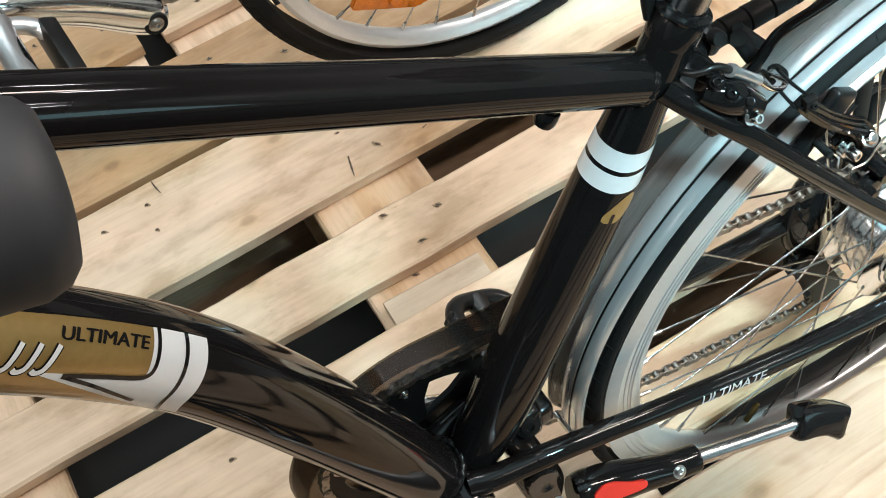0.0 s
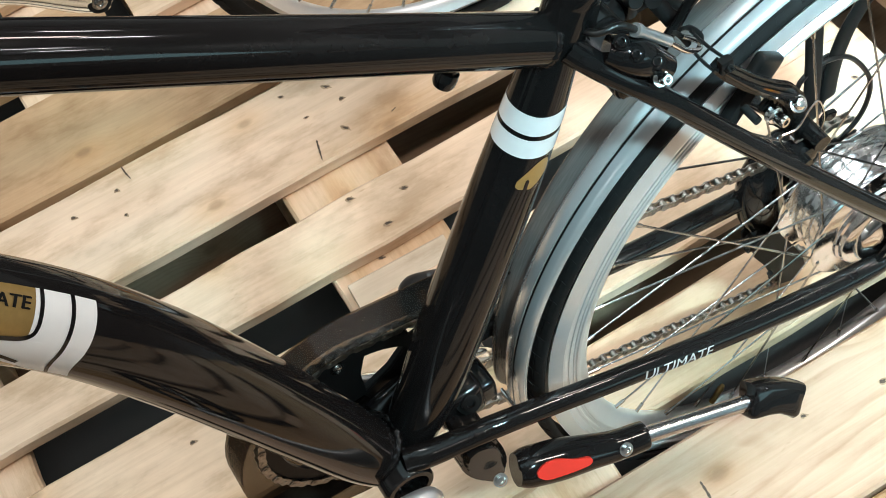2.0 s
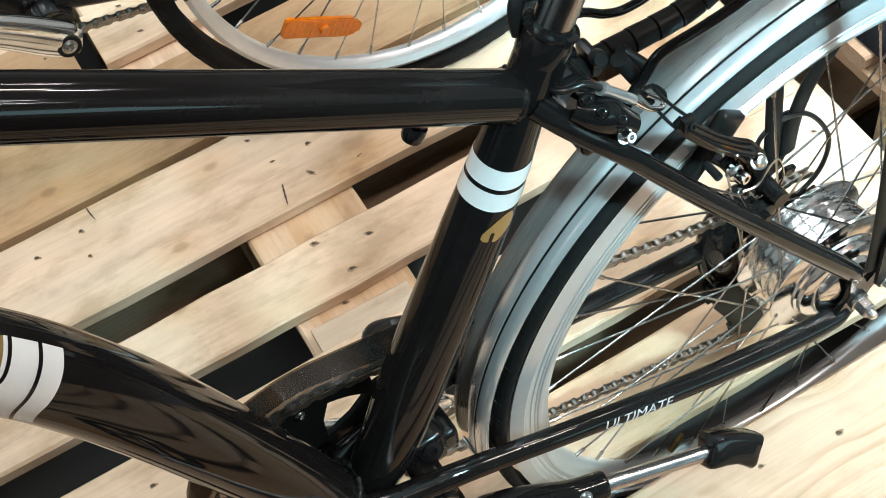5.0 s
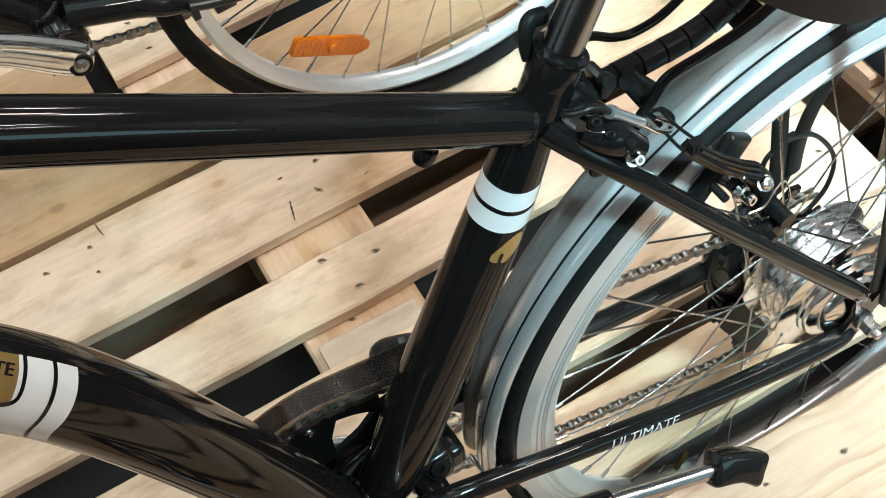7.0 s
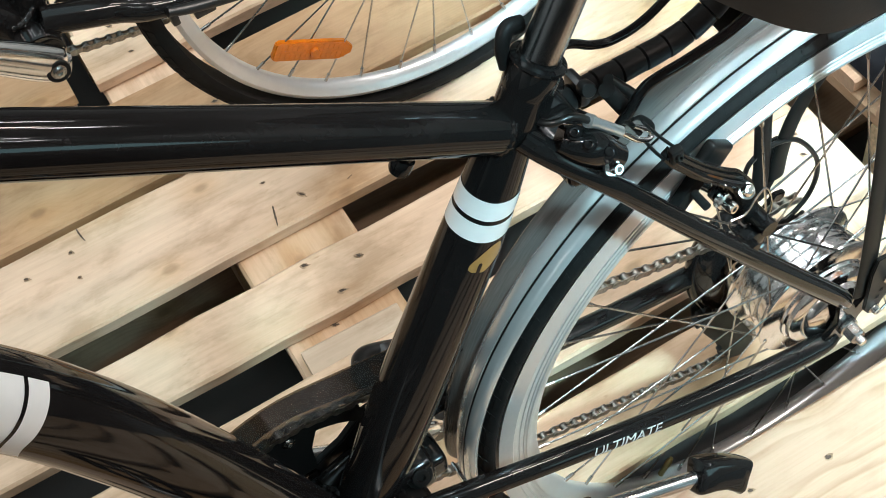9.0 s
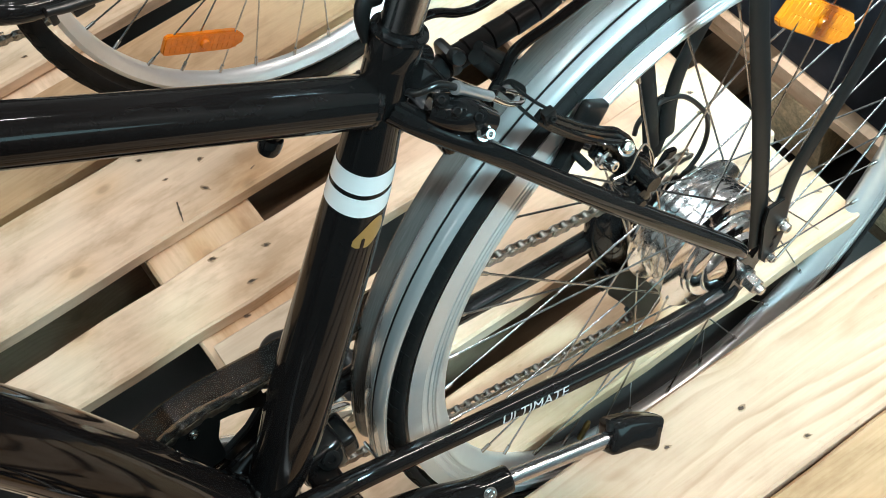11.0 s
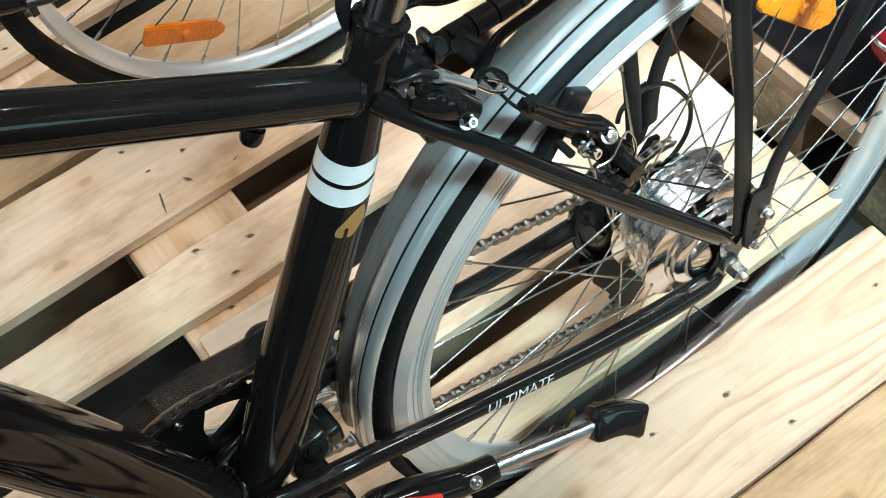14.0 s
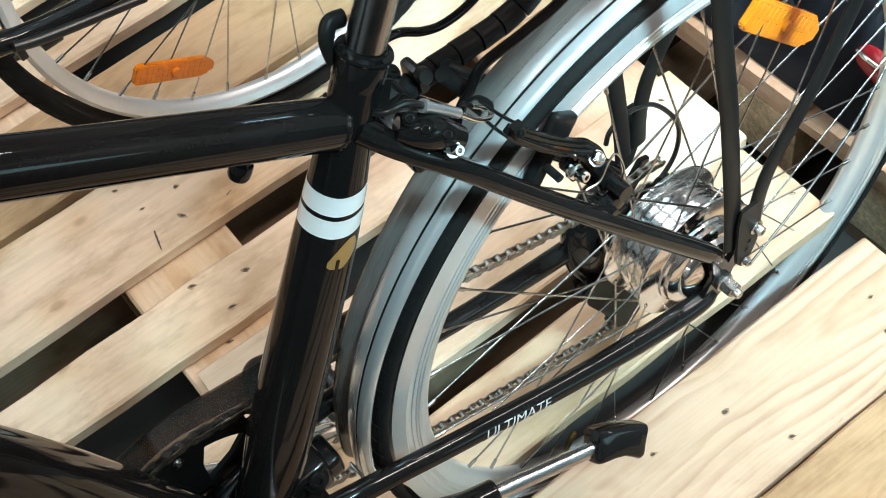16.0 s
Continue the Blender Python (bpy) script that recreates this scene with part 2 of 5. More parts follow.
# ---- builders ----
def spline(pts, n=6):
    """Catmull-Rom through rows of any width."""
    p = np.array(pts, float)
    if len(p) < 3:
        return np.array([p[0] + (p[-1] - p[0]) * k / n for k in range(n + 1)])
    q = np.vstack([2 * p[0] - p[1], p, 2 * p[-1] - p[-2]])
    out = []
    for i in range(1, len(q) - 2):
        a, b, c, d = q[i - 1], q[i], q[i + 1], q[i + 2]
        for k in range(n):
            t = k / n
            out.append(0.5 * (2 * b + (c - a) * t + (2 * a - 5 * b + 4 * c - d) * t * t + (3 * b - a - 3 * c + d) * t ** 3))
    out.append(q[-2])
    return np.array(out)


def frames(path):
    """Tangent, side and up along a path, with no twist."""
    t = np.gradient(path, axis=0)
    t /= np.linalg.norm(t, axis=1)[:, None]
    up = np.array([0.0, 1.0, 0.0]) if abs(t[0][1]) < 0.9 else np.array([0.0, 0.0, 1.0])
    sides, ups = [], []
    for v in t:
        s = np.cross(v, up)
        s /= np.linalg.norm(s)
        up = np.cross(s, v)
        sides.append(s)
        ups.append(up)
    return t, np.array(sides), np.array(ups)


def bm_tube(pts, radii, segs=20, n=6, cap=True, flat=1.0):
    """A round tube swept through points; radii per point; flat squeezes it along its up direction."""
    rows = spline([(*p, r) for p, r in zip(pts, radii if hasattr(radii, "__len__") else [radii] * len(pts))], n)
    path, rad = rows[:, :3], rows[:, 3]
    _, side, up = frames(path)
    bm = bmesh.new()
    rings = []
    for p, r, s, u in zip(path, rad, side, up):
        rings.append([bm.verts.new(p + r * (math.cos(a) * s + flat * math.sin(a) * u)) for a in (2 * math.pi * k / segs for k in range(segs))])
    for a, b in zip(rings, rings[1:]):
        for k in range(segs):
            bm.faces.new((a[k], a[(k + 1) % segs], b[(k + 1) % segs], b[k]))
    if cap:
        bm.faces.new(rings[0][::-1])
        bm.faces.new(rings[-1])
    return bm


def bm_lathe(profile, segs=48, axis="y", arc=None):
    """Rows of (radius, along) turned round the axis; arc: start and end in degrees from +x towards +z."""
    bm = bmesh.new()
    a0, a1 = arc or (0, 360)
    steps = segs if arc is None else segs + 1
    rings = []
    for k in range(steps):
        a = radians(a0 + (a1 - a0) * k / segs)
        c, s = math.cos(a), math.sin(a)
        if axis == "y":
            rings.append([bm.verts.new((r * c, h, r * s)) for r, h in profile])
        elif axis == "z":
            rings.append([bm.verts.new((r * c, r * s, h)) for r, h in profile])
        else:
            rings.append([bm.verts.new((h, r * c, r * s)) for r, h in profile])
    pairs = list(zip(rings, rings[1:])) + ([(rings[-1], rings[0])] if arc is None else [])
    for a, b in pairs:
        for i in range(len(profile) - 1):
            try:
                bm.faces.new((a[i], a[i + 1], b[i + 1], b[i]))
            except ValueError:
                pass
    bmesh.ops.remove_doubles(bm, verts=bm.verts, dist=1e-6)
    return bm


def bm_box(sx, sy, sz, bev=0.002, at=(0, 0, 0), segs=2):
    bm = bmesh.new()
    bmesh.ops.create_cube(bm, size=1.0)
    for v in bm.verts:
        v.co = Vector((v.co.x * sx + at[0], v.co.y * sy + at[1], v.co.z * sz + at[2]))
    if bev:
        bmesh.ops.bevel(bm, geom=list(bm.edges), offset=bev, segments=segs, affect="EDGES", profile=0.6)
    return bm


def bm_poly(outline, thick, bev=0.0, plane="xz", at=0.0):
    """A flat outline given as (a, b) with thickness; plane xz lies across y."""
    bm = bmesh.new()
    lo, hi = [], []
    for a, b in outline:
        if plane == "xz":
            lo.append(bm.verts.new((a, at - thick / 2, b)))
            hi.append(bm.verts.new((a, at + thick / 2, b)))
        else:
            lo.append(bm.verts.new((a, b, at - thick / 2)))
            hi.append(bm.verts.new((a, b, at + thick / 2)))
    bm.faces.new(lo)
    bm.faces.new(hi[::-1])
    for k in range(len(lo)):
        j = (k + 1) % len(lo)
        bm.faces.new((lo[k], hi[k], hi[j], lo[j]))
    bmesh.ops.recalc_face_normals(bm, faces=bm.faces)
    if bev:
        bmesh.ops.bevel(bm, geom=[e for e in bm.edges], offset=bev, segments=2, affect="EDGES")
    return bm


def join(*bms):
    out = bms[0]
    for b in bms[1:]:
        me = bpy.data.meshes.new("tmp")
        b.to_mesh(me)
        out.from_mesh(me)
        bpy.data.meshes.remove(me)
        b.free()
    return out


def moved(bm, m):
    bm.transform(m)
    return bm


def aim(p, q):
    """The pose at p whose z axis points to q."""
    p, q = Vector(p), Vector(q)
    return Matrix.Translation(p) @ (q - p).to_track_quat("Z", "Y").to_matrix().to_4x4()


def bm_rod(p, q, r, segs=10):
    """A straight round bar with flat ends from p to q."""
    h = (Vector(q) - Vector(p)).length
    return moved(bm_lathe([(0, 0), (r, 0), (r, h), (0, h)], segs, "z"), aim(p, q))


def bm_bolt(p, way, r=0.004, h=0.004):
    """A hex socket bolt head with washer."""
    prof = [(0, 0), (r * 1.5, 0), (r * 1.5, h * 0.2), (r, h * 0.2), (r, h * 0.9), (r * 0.85, h), (r * 0.5, h), (r * 0.45, h * 0.5), (0, h * 0.5)]
    return moved(bm_lathe(prof, 14, "z"), aim(p, Vector(p) + Vector(way)))


def mesh_of(name, bm, smooth=True, angle=40):
    bmesh.ops.recalc_face_normals(bm, faces=bm.faces)
    me = bpy.data.meshes.new(name)
    if smooth:
        for f in bm.faces:
            f.smooth = True
        for e in bm.edges:
            if len(e.link_faces) == 2 and e.calc_face_angle(0) > radians(angle):
                e.smooth = False
    bm.to_mesh(me)
    bm.free()
    return me


def part(name, bm, material, parent, label="", smooth=True, angle=40):
    ob = new(name, mesh_of(name, bm, smooth, angle))
    ob.data.materials.append(material)
    ob.parent = parent
    return tagged(ob, label)


def text_bm(text, size, bold=0.0):
    """Flat letters as a bmesh in xy, cut fine enough to bend."""
    cu = bpy.data.curves.new("letters", "FONT")
    cu.body, cu.size, cu.align_x, cu.align_y = text, size, "CENTER", "CENTER"
    cu.resolution_u, cu.offset = 3, bold
    ob = bpy.data.objects.new("letters", cu)
    scene.collection.objects.link(ob)
    bpy.context.view_layer.update()
    me = bpy.data.meshes.new_from_object(ob.evaluated_get(bpy.context.evaluated_depsgraph_get()))
    bpy.data.objects.remove(ob)
    bm = bmesh.new()
    bm.from_mesh(me)
    bpy.data.meshes.remove(me)
    return bm


# ---- structure ----
FLOOR_Z = -0.168


def slab(name, sx, sy, sz, at, material, label, category):
    ob = new(name, mesh_of(name, bm_box(sx, sy, sz, 0.0), False))
    ob.location = at
    ob.data.materials.append(material)
    return tagged(ob, label, category, kind="structure")


slab("floor", 14, 14, 0.2, (0, 0, FLOOR_Z - 0.1), M_FLOOR, "dark scuffed shop floor under the pallets", "floor")
slab("wall_north", 14, 0.2, 4.2, (0, 7.1, FLOOR_Z + 2.1), M_WALL, "plain grey shop wall far behind the bicycles", "wall")
slab("wall_south", 14, 0.2, 4.2, (0, -7.1, FLOOR_Z + 2.1), M_WALL, "plain grey shop wall behind the viewer", "wall")
slab("wall_east", 0.2, 14.4, 4.2, (7.1, 0, FLOOR_Z + 2.1), M_WALL, "plain grey shop wall past the rear wheels", "wall")
slab("wall_west", 0.2, 14.4, 4.2, (-7.1, 0, FLOOR_Z + 2.1), M_WALL, "plain grey shop wall before the bicycles", "wall")
slab("ceiling", 14.4, 14.4, 0.2, (0, 0, FLOOR_Z + 4.3), M_CEIL, "grey shop ceiling with light panels", "ceiling")

for k, (lx, ly, lz, lw, lh, power, tint) in enumerate(LAMPS):
    turn = look((lx, ly, FLOOR_Z + lz), AIMED[k]).to_3x3().to_4x4() if k in AIMED else Matrix.Identity(4)
    body = new("ceiling_light", mesh_of("ceiling_light", bm_box(lw + 0.06, lh + 0.06, 0.06, 0.01), True))
    body.matrix_basis = Matrix.Translation((lx, ly, FLOOR_Z + lz - 0.03)) @ turn
    body.data.materials.append(M_BLACK)
    tagged(body, "wide pale skylight panel over the shop floor" if lh > 2 else "slim black ceiling light panel out of view, switched on", "lamp", "ceiling lights")
    if lz < 4.2:
        for dx in (-lw * 0.4, lw * 0.4):
            up = turn.inverted() @ Vector((0, 0, 4.2 - lz + 0.03))
            part("hanging_wire", bm_rod((dx, 0, 0.02), tuple(Vector((dx, 0, 0.0)) + up), 0.004, 8), M_STEEL, body)
    L = bpy.data.lights.new("panel_light", "AREA")
    L.shape, L.size, L.size_y, L.energy, L.color = "RECTANGLE", lw, lh, power, tint
    if tint is KEY:
        L.spread = radians(40)
    lo = new("panel_light", L)
    lo.matrix_basis = Matrix.Translation((lx, ly, FLOOR_Z + lz - 0.03)) @ turn @ Matrix.Translation((0, 0, -0.04))


# a daylit shop window in the far wall behind the viewer
WIN = (4.6, -6.97, FLOOR_Z + 1.6)
window = new("window_1")
window.location = WIN
tagged(window, "wide daylit shop window with a white frame", "window", kind="structure")
for name, sx, sz, at in (("window_frame", 3.3, 0.08, (0, 0, 0.69)), ("window_frame", 3.3, 0.08, (0, 0, -0.69)), ("window_frame", 0.08, 1.3, (-1.61, 0, 0)), ("window_frame", 0.08, 1.3, (1.61, 0, 0)), ("mullion", 0.06, 1.3, (0, 0, 0))):
    part(name, bm_box(sx, 0.06, sz, 0.006, at), M_WHITE, window)
L = bpy.data.lights.new("window_daylight", "AREA")
L.shape, L.size, L.size_y, L.energy, L.color = "RECTANGLE", 3.1, 1.25, 40, COOL
lo = new("window_daylight", L)
lo.matrix_basis = look((WIN[0], WIN[1] + 0.05, WIN[2]), (WIN[0], 0, WIN[2]))


# ---- pallets ----
def crooked(sx, sy, sz, bev=0.0025, seed=0, chamfer=0.0):
    """A sawn board, a little uneven."""
    rnd = random.Random(seed)
    bm = bmesh.new()
    n = 16 if sx > 0.5 else 1
    secs = []
    for k in range(n + 1):
        x = -sx / 2 + sx * k / n
        w = sy / 2 + rnd.uniform(-0.0015, 0.0015)
        dz = rnd.uniform(-0.0008, 0.0008)
        c = bev + rnd.uniform(0, 0.0012)
        sec = [(-w + c, -sz / 2), (-w, -sz / 2 + c), (-w, sz / 2 - c), (-w + c, sz / 2), (w - c, sz / 2), (w, sz / 2 - c), (w, -sz / 2 + c), (w - c, -sz / 2)]
        secs.append([bm.verts.new((x, a, b + dz)) for a, b in sec])
    for a, b in zip(secs, secs[1:]):
        for i in range(8):
            bm.faces.new((a[i], a[(i + 1) % 8], b[(i + 1) % 8], b[i]))
    bm.faces.new(secs[0][::-1])
    bm.faces.new(secs[-1])
    return bm


PSI = -1.95
WIDTHS = [0.145, 0.100, 0.145, 0.100, 0.145]


def nail_mesh(seed):
    """A nail head sunk askew in a torn hole, with ragged fibres round it."""
    rnd = random.Random(seed)
    bm = bmesh.new()
    n = 12
    rings = []
    for r, z, jag in ((0.0010, 0.0003, 0.2), (0.0019, 0.0004, 0.3), (0.0026, 0.0008, 0.35), (0.0036, 0.0001, 0.45)):
        rings.append([bm.verts.new((r * (1 + jag * rnd.uniform(-1, 1)) * math.cos(2 * math.pi * k / n), 0.85 * r * (1 + jag * rnd.uniform(-1, 1)) * math.sin(2 * math.pi * k / n), z * rnd.uniform(0.6, 1.3))) for k in range(n)])
    bm.faces.new(rings[0])
    for q in range(3):
        for k in range(n):
            f = bm.faces.new((rings[q][k], rings[q + 1][k], rings[q + 1][(k + 1) % n], rings[q][(k + 1) % n]))
            f.material_index = 1 if q == 2 or (q == 1 and rnd.random() < 0.3) else 0
    me = mesh_of("nail", bm)
    me.materials.append(M_NAIL)
    me.materials.append(M_TORN)
    return me


def pallet(label, corner, turn, length=1.2, seed=1, chip=False, edges=None, thick=0.022, tan=(), mid=0.40, ringed=(), longer=0.0, skip=(), cut=False, marks=()):
    """A flat wooden pallet; corner is the deck corner at the local origin, boards run along +x, stacked towards -y."""
    root = new("pallet")
    root.matrix_basis = pose(corner[0], corner[1], corner[2], 0, 0, turn)
    tagged(root, label, "pallet", "wooden pallets")
    rnd = random.Random(seed)
    rows = []
    for i, w in enumerate(WIDTHS):
        top = -sum(WIDTHS[:i]) - 0.041 * i
        top, low = edges[i] if edges else (top, top - w)
        rows.append((top + low) / 2)
        if i in skip:
            continue
        more = longer if i == 4 else 0.0
        b = part("deck_board", crooked(length + more, top - low, thick, seed=seed * 31 + i), M_TAN if i in tan else (M_RING if i in ringed else M_WOOD), root, smooth=False)
        b.location = ((length - more) / 2 + rnd.uniform(-0.004, 0.004), rows[i], -thick / 2)
    xs = (0.0725, length / 2, length - 0.0725)
    z1 = -thick - 0.0005
    for k, x in enumerate(xs):
        # the last stringer may be sawn through where a wheel stands
        for a0, a1 in (((0.0, 0.592), (0.655, 0.8)) if cut and k == 2 else ((0.0, 0.8),)):
            s = part("stringer_board", crooked(a1 - a0, 0.145, thick, seed=seed * 17 + k), M_WOOD, root, smooth=False)
            s.matrix_basis = pose(x, -(a0 + a1) / 2, z1 - thick / 2, 0, 0, 90)
        for w, yy in ((0.145, -0.0725), (0.145, -mid), (0.145, -0.7275)):
            hb = 0.168 - 3 * thick - 0.001
            bl = part("block", bm_box(0.145, 0.1, hb, 0.002), M_CHIP if chip else M_WOOD2, root, smooth=False)
            bl.location = (x, yy + (0.02 if yy > -0.2 else (-0.02 if yy < -0.6 else 0)), z1 - thick - hb / 2)
    # bottom boards, coloured darker so the deck gaps read dark brown
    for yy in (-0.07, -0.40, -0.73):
        bb = part("bottom_board", crooked(length, 0.1, thick, seed=seed * 13 + 5), M_BOTTOM, root, smooth=False)
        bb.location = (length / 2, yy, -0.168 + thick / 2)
    # nails where deck boards cross the stringers
    nms = [nail_mesh(seed * 10 + k) for k in range(5)]
    if marks:
        inv = root.matrix_basis.inverted()
        spots = [tuple(inv @ Vector((mx, my, mz))) for mx, my, mz in marks]
    else:
        spots = [(x + dx + rnd.uniform(-0.014, 0.014), rows[i] + dy * w + rnd.uniform(-0.010, 0.010), 0.0) for i, w in enumerate(WIDTHS) if i not in skip for x in xs for dx, dy in ((-0.035, 0.28), (0.03, -0.05), (-0.01, -0.3))]
    for x, y, z in spots:
        n = new("nail", nms[rnd.randrange(5)])
        n.parent = root
        sz = rnd.uniform(0.65, 1.05)
        n.matrix_basis = pose(x, y, z + 0.0004, 0, 0, rnd.uniform(-62, -8)) @ Matrix.Diagonal((sz * rnd.uniform(1.1, 1.9), sz, 1, 1))
    return root


Y0 = 0.622


def on_deck(x, v=0.0):
    """A place on the deck line: x along, v across from the far edge."""
    return (x, Y0 - 0.0342 * x + v, 0.0)


PX0 = -0.490
EDGES = [(0.003, -0.141), (-0.192, -0.277), (-0.334, -0.472), (-0.513, -0.613), (-0.654, -0.799)]
NAILS = [(0.099, 0.598, 0), (0.110, 0.551, 0), (0.152, 0.577, 0), (0.158, 0.549, 0), (0.141, 0.508, 0), (0.095, 0.416, 0), (0.154, 0.391, 0), (0.115, 0.3605, 0), (0.088, 0.3395, -0.022), (0.456, -0.171, 0), (0.426, -0.106, 0), (0.634, -0.114, 0), (0.616, -0.153, 0), (0.339, -0.091, 0),
         (0.661, 0.234, 0), (0.611, 0.215, 0), (0.651, 0.204, 0), (0.673, 0.035, 0), (-0.128, 0.599, 0), (-0.133, 0.560, 0), (-0.1875, 0.5955, 0), (-0.1945, 0.250, 0), (-0.43, 0.56, 0), (-0.42, 0.40, 0), (-0.41, 0.25, 0)]
main_pallet = pallet("pale pine pallet, its slot holding a bicycle's rear wheel", on_deck(PX0), PSI, seed=1, ringed=(4,), cut=True, edges=EDGES, marks=NAILS)
pallet("pale pine pallet carrying the second bicycle's rear wheel", on_deck(0.030, 0.816), PSI, seed=2, longer=1.2, tan=(4,))
pallet("tan pine pallet under the second bicycle's crank", on_deck(-1.207, 0.816), PSI, seed=5, tan=(3,), skip=(4,))
pallet("pale pine pallet butted against its neighbour", on_deck(PX0 + 0.03, -0.803), PSI, seed=3, tan=(0,))
pallet("pine pallet with chipboard blocks and black goods on it", (0.767, 0.724, 0.0), 0.3, seed=4, chip=True, mid=0.558)


def bm_crack(pts, width):
    """A drying crack: a dark sliver that narrows to both ends, laid a hair over the board."""
    p = spline(pts, 5)
    bm = bmesh.new()
    last = None
    for k in range(len(p)):
        d = p[min(k + 1, len(p) - 1)] - p[max(k - 1, 0)]
        d /= np.linalg.norm(d)
        w = width / 2 * (0.08 + math.sin(math.pi * min(1.0, 0.12 + 0.88 * k / (len(p) - 1))) ** 0.6) * (1 + 0.35 * math.sin(k * 2.3))
        row = [bm.verts.new((p[k][0] - sg * d[1] * w, p[k][1] + sg * d[0] * w, 0.0004)) for sg in (-1, 1)]
        if last:
            bm.faces.new((last[0], last[1], row[1], row[0]))
        last = row
    return bm


to_pallet = main_pallet.matrix_basis.inverted()
for pts, width in (([(0.104, 0.514), (0.100, 0.500), (0.0955, 0.484)], 0.0022), ([(0.189, 0.560), (0.1885, 0.551), (0.190, 0.540)], 0.0020), ([(-0.1085, 0.627), (-0.108, 0.617), (-0.106, 0.604)], 0.0020), ([(0.214, -0.088), (0.213, -0.100), (0.2105, -0.118)], 0.0024), ([(0.205, 0.497), (0.197, 0.494), (0.195, 0.486)], 0.0014)):
    local = [tuple((to_pallet @ Vector((x, y, 0)))[:2]) for x, y in pts]
    part("crack", bm_crack(local, width), M_NAIL, main_pallet, smooth=False)
shim = part("shim_board", crooked(0.122, 0.040, 0.020, seed=77), M_SHIM, main_pallet, "grey offcut lying on the stringer", smooth=False)
shim.matrix_basis = to_pallet @ pose(0.096, 0.2965, -0.0115, 0, 0, -3.2)

# ---- bicycle ----
AXLE = (0.45, 0.0, 0.1923)
LEAN = 1.065
BIKE = Matrix.Translation(AXLE) @ pose(0, 0, 0, -LEAN, 0, 0)
bike = new("bicycle")
bike.matrix_basis = BIKE
tagged(bike, "black step-frame city bicycle with silver mudguard, in a pallet slot", "bicycle")

ST = [(-0.482, 0, 0.055, 0.021), (-0.440, 0, 0.125, 0.0250), (-0.407, 0, 0.190, 0.0262), (-0.345, 0, 0.310, 0.0240), (-0.312, 0, 0.375, 0.0215), (-0.285, 0, 0.432, 0.0178), (-0.262, 0, 0.480, 0.0168)]
DT = [(-0.488, 0, 0.045, 0.026), (-0.511, 0, 0.095, 0.0290), (-0.538, 0, 0.181, 0.0315), (-0.567, 0, 0.271, 0.0325), (-0.597, 0, 0.356, 0.0322), (-0.626, 0, 0.426, 0.0315), (-0.656, 0, 0.481, 0.0312), (-0.700, 0, 0.545, 0.031), (-0.760, 0, 0.618, 0.030), (-0.845, 0, 0.700, 0.028)]
TT = [(-0.2925, 0, 0.444, 0.0180), (-0.4512, 0, 0.5563, 0.0183), (-0.6217, 0, 0.6775, 0.0190), (-0.832, 0, 0.827, 0.0195)]


def tube_part(name, rows, segs=32, n=8, material=M_PAINT, label="", parent=None, flat=1.0):
    return part(name, bm_tube([r[:3] for r in rows], [r[3] for r in rows], segs, n, True, flat), material, parent or bike, label)


seat_tube = tube_part("seat_tube", ST)
down_tube = tube_part("down_tube", DT, 40)
tube_part("top_tube", TT)
tube_part("head_tube", [(-0.882, 0, 0.640, 0.021), (-0.868, 0, 0.680, 0.019), (-0.832, 0, 0.790, 0.019), (-0.815, 0, 0.860, 0.021)])

# bottom bracket
bbm = bm_lathe([(0.0, -0.030), (0.0155, -0.030), (0.0165, -0.040), (0.021, -0.040), (0.0225, -0.038), (0.0225, 0.038), (0.020, 0.040), (0, 0.040)], 32)
BB = (-0.493, 0, 0.063)
part("bottom_bracket", moved(bbm, Matrix.Translation(BB)), M_PAINT, bike)

# chain stays and seat stays
CSN = [(-0.486, -0.026, 0.083, 0.0115), (-0.464, -0.032, 0.0838, 0.0110), (-0.409, -0.041, 0.0815, 0.0102), (-0.358, -0.047, 0.0712, 0.0098), (-0.302, -0.052, 0.0558, 0.0098), (-0.184, -0.058, 0.018, 0.0102), (-0.087, -0.062, -0.007, 0.0110), (-0.026, -0.064, -0.017, 0.0105), (-0.008, -0.065, -0.012, 0.007)]
SSN = [(-0.283, -0.012, 0.440, 0.0095), (-0.266, -0.028, 0.420, 0.0090), (-0.232, -0.045, 0.379, 0.0082), (-0.172, -0.055, 0.290, 0.0085), (-0.095, -0.062, 0.177, 0.0092), (-0.018, -0.066, 0.064, 0.0095), (-0.004, -0.066, 0.040, 0.006)]
for sgn in (1, -1):
    tube_part("chain_stay", [(x, sgn * y, z, r) for x, y, z, r in CSN], 20, 6)
    tube_part("seat_stay", [(x, sgn * y, z, r) for x, y, z, r in SSN], 20, 6)
    drop = [(-0.030, -0.022), (-0.012, -0.028), (0.010, -0.014), (0.014, 0.004), (0.030, 0.020), (0.034, 0.036), (0.022, 0.040), (0.008, 0.024), (-0.006, 0.052), (-0.014, 0.050), (-0.012, 0.014), (-0.024, -0.006)]
    part("dropout", bm_poly(drop, 0.006, 0.001, "xz", -0.0655 * sgn), M_PAINT, bike)

# seat post, clamp
seat_way = Vector((0.0255, 0, 0.048)).normalized()
post0 = Vector((-0.270, 0, 0.463))
part("seat_post", bm_rod(post0, post0 + seat_way * 0.115, 0.0136, 28), M_POST, bike, "grey anodised seat post")


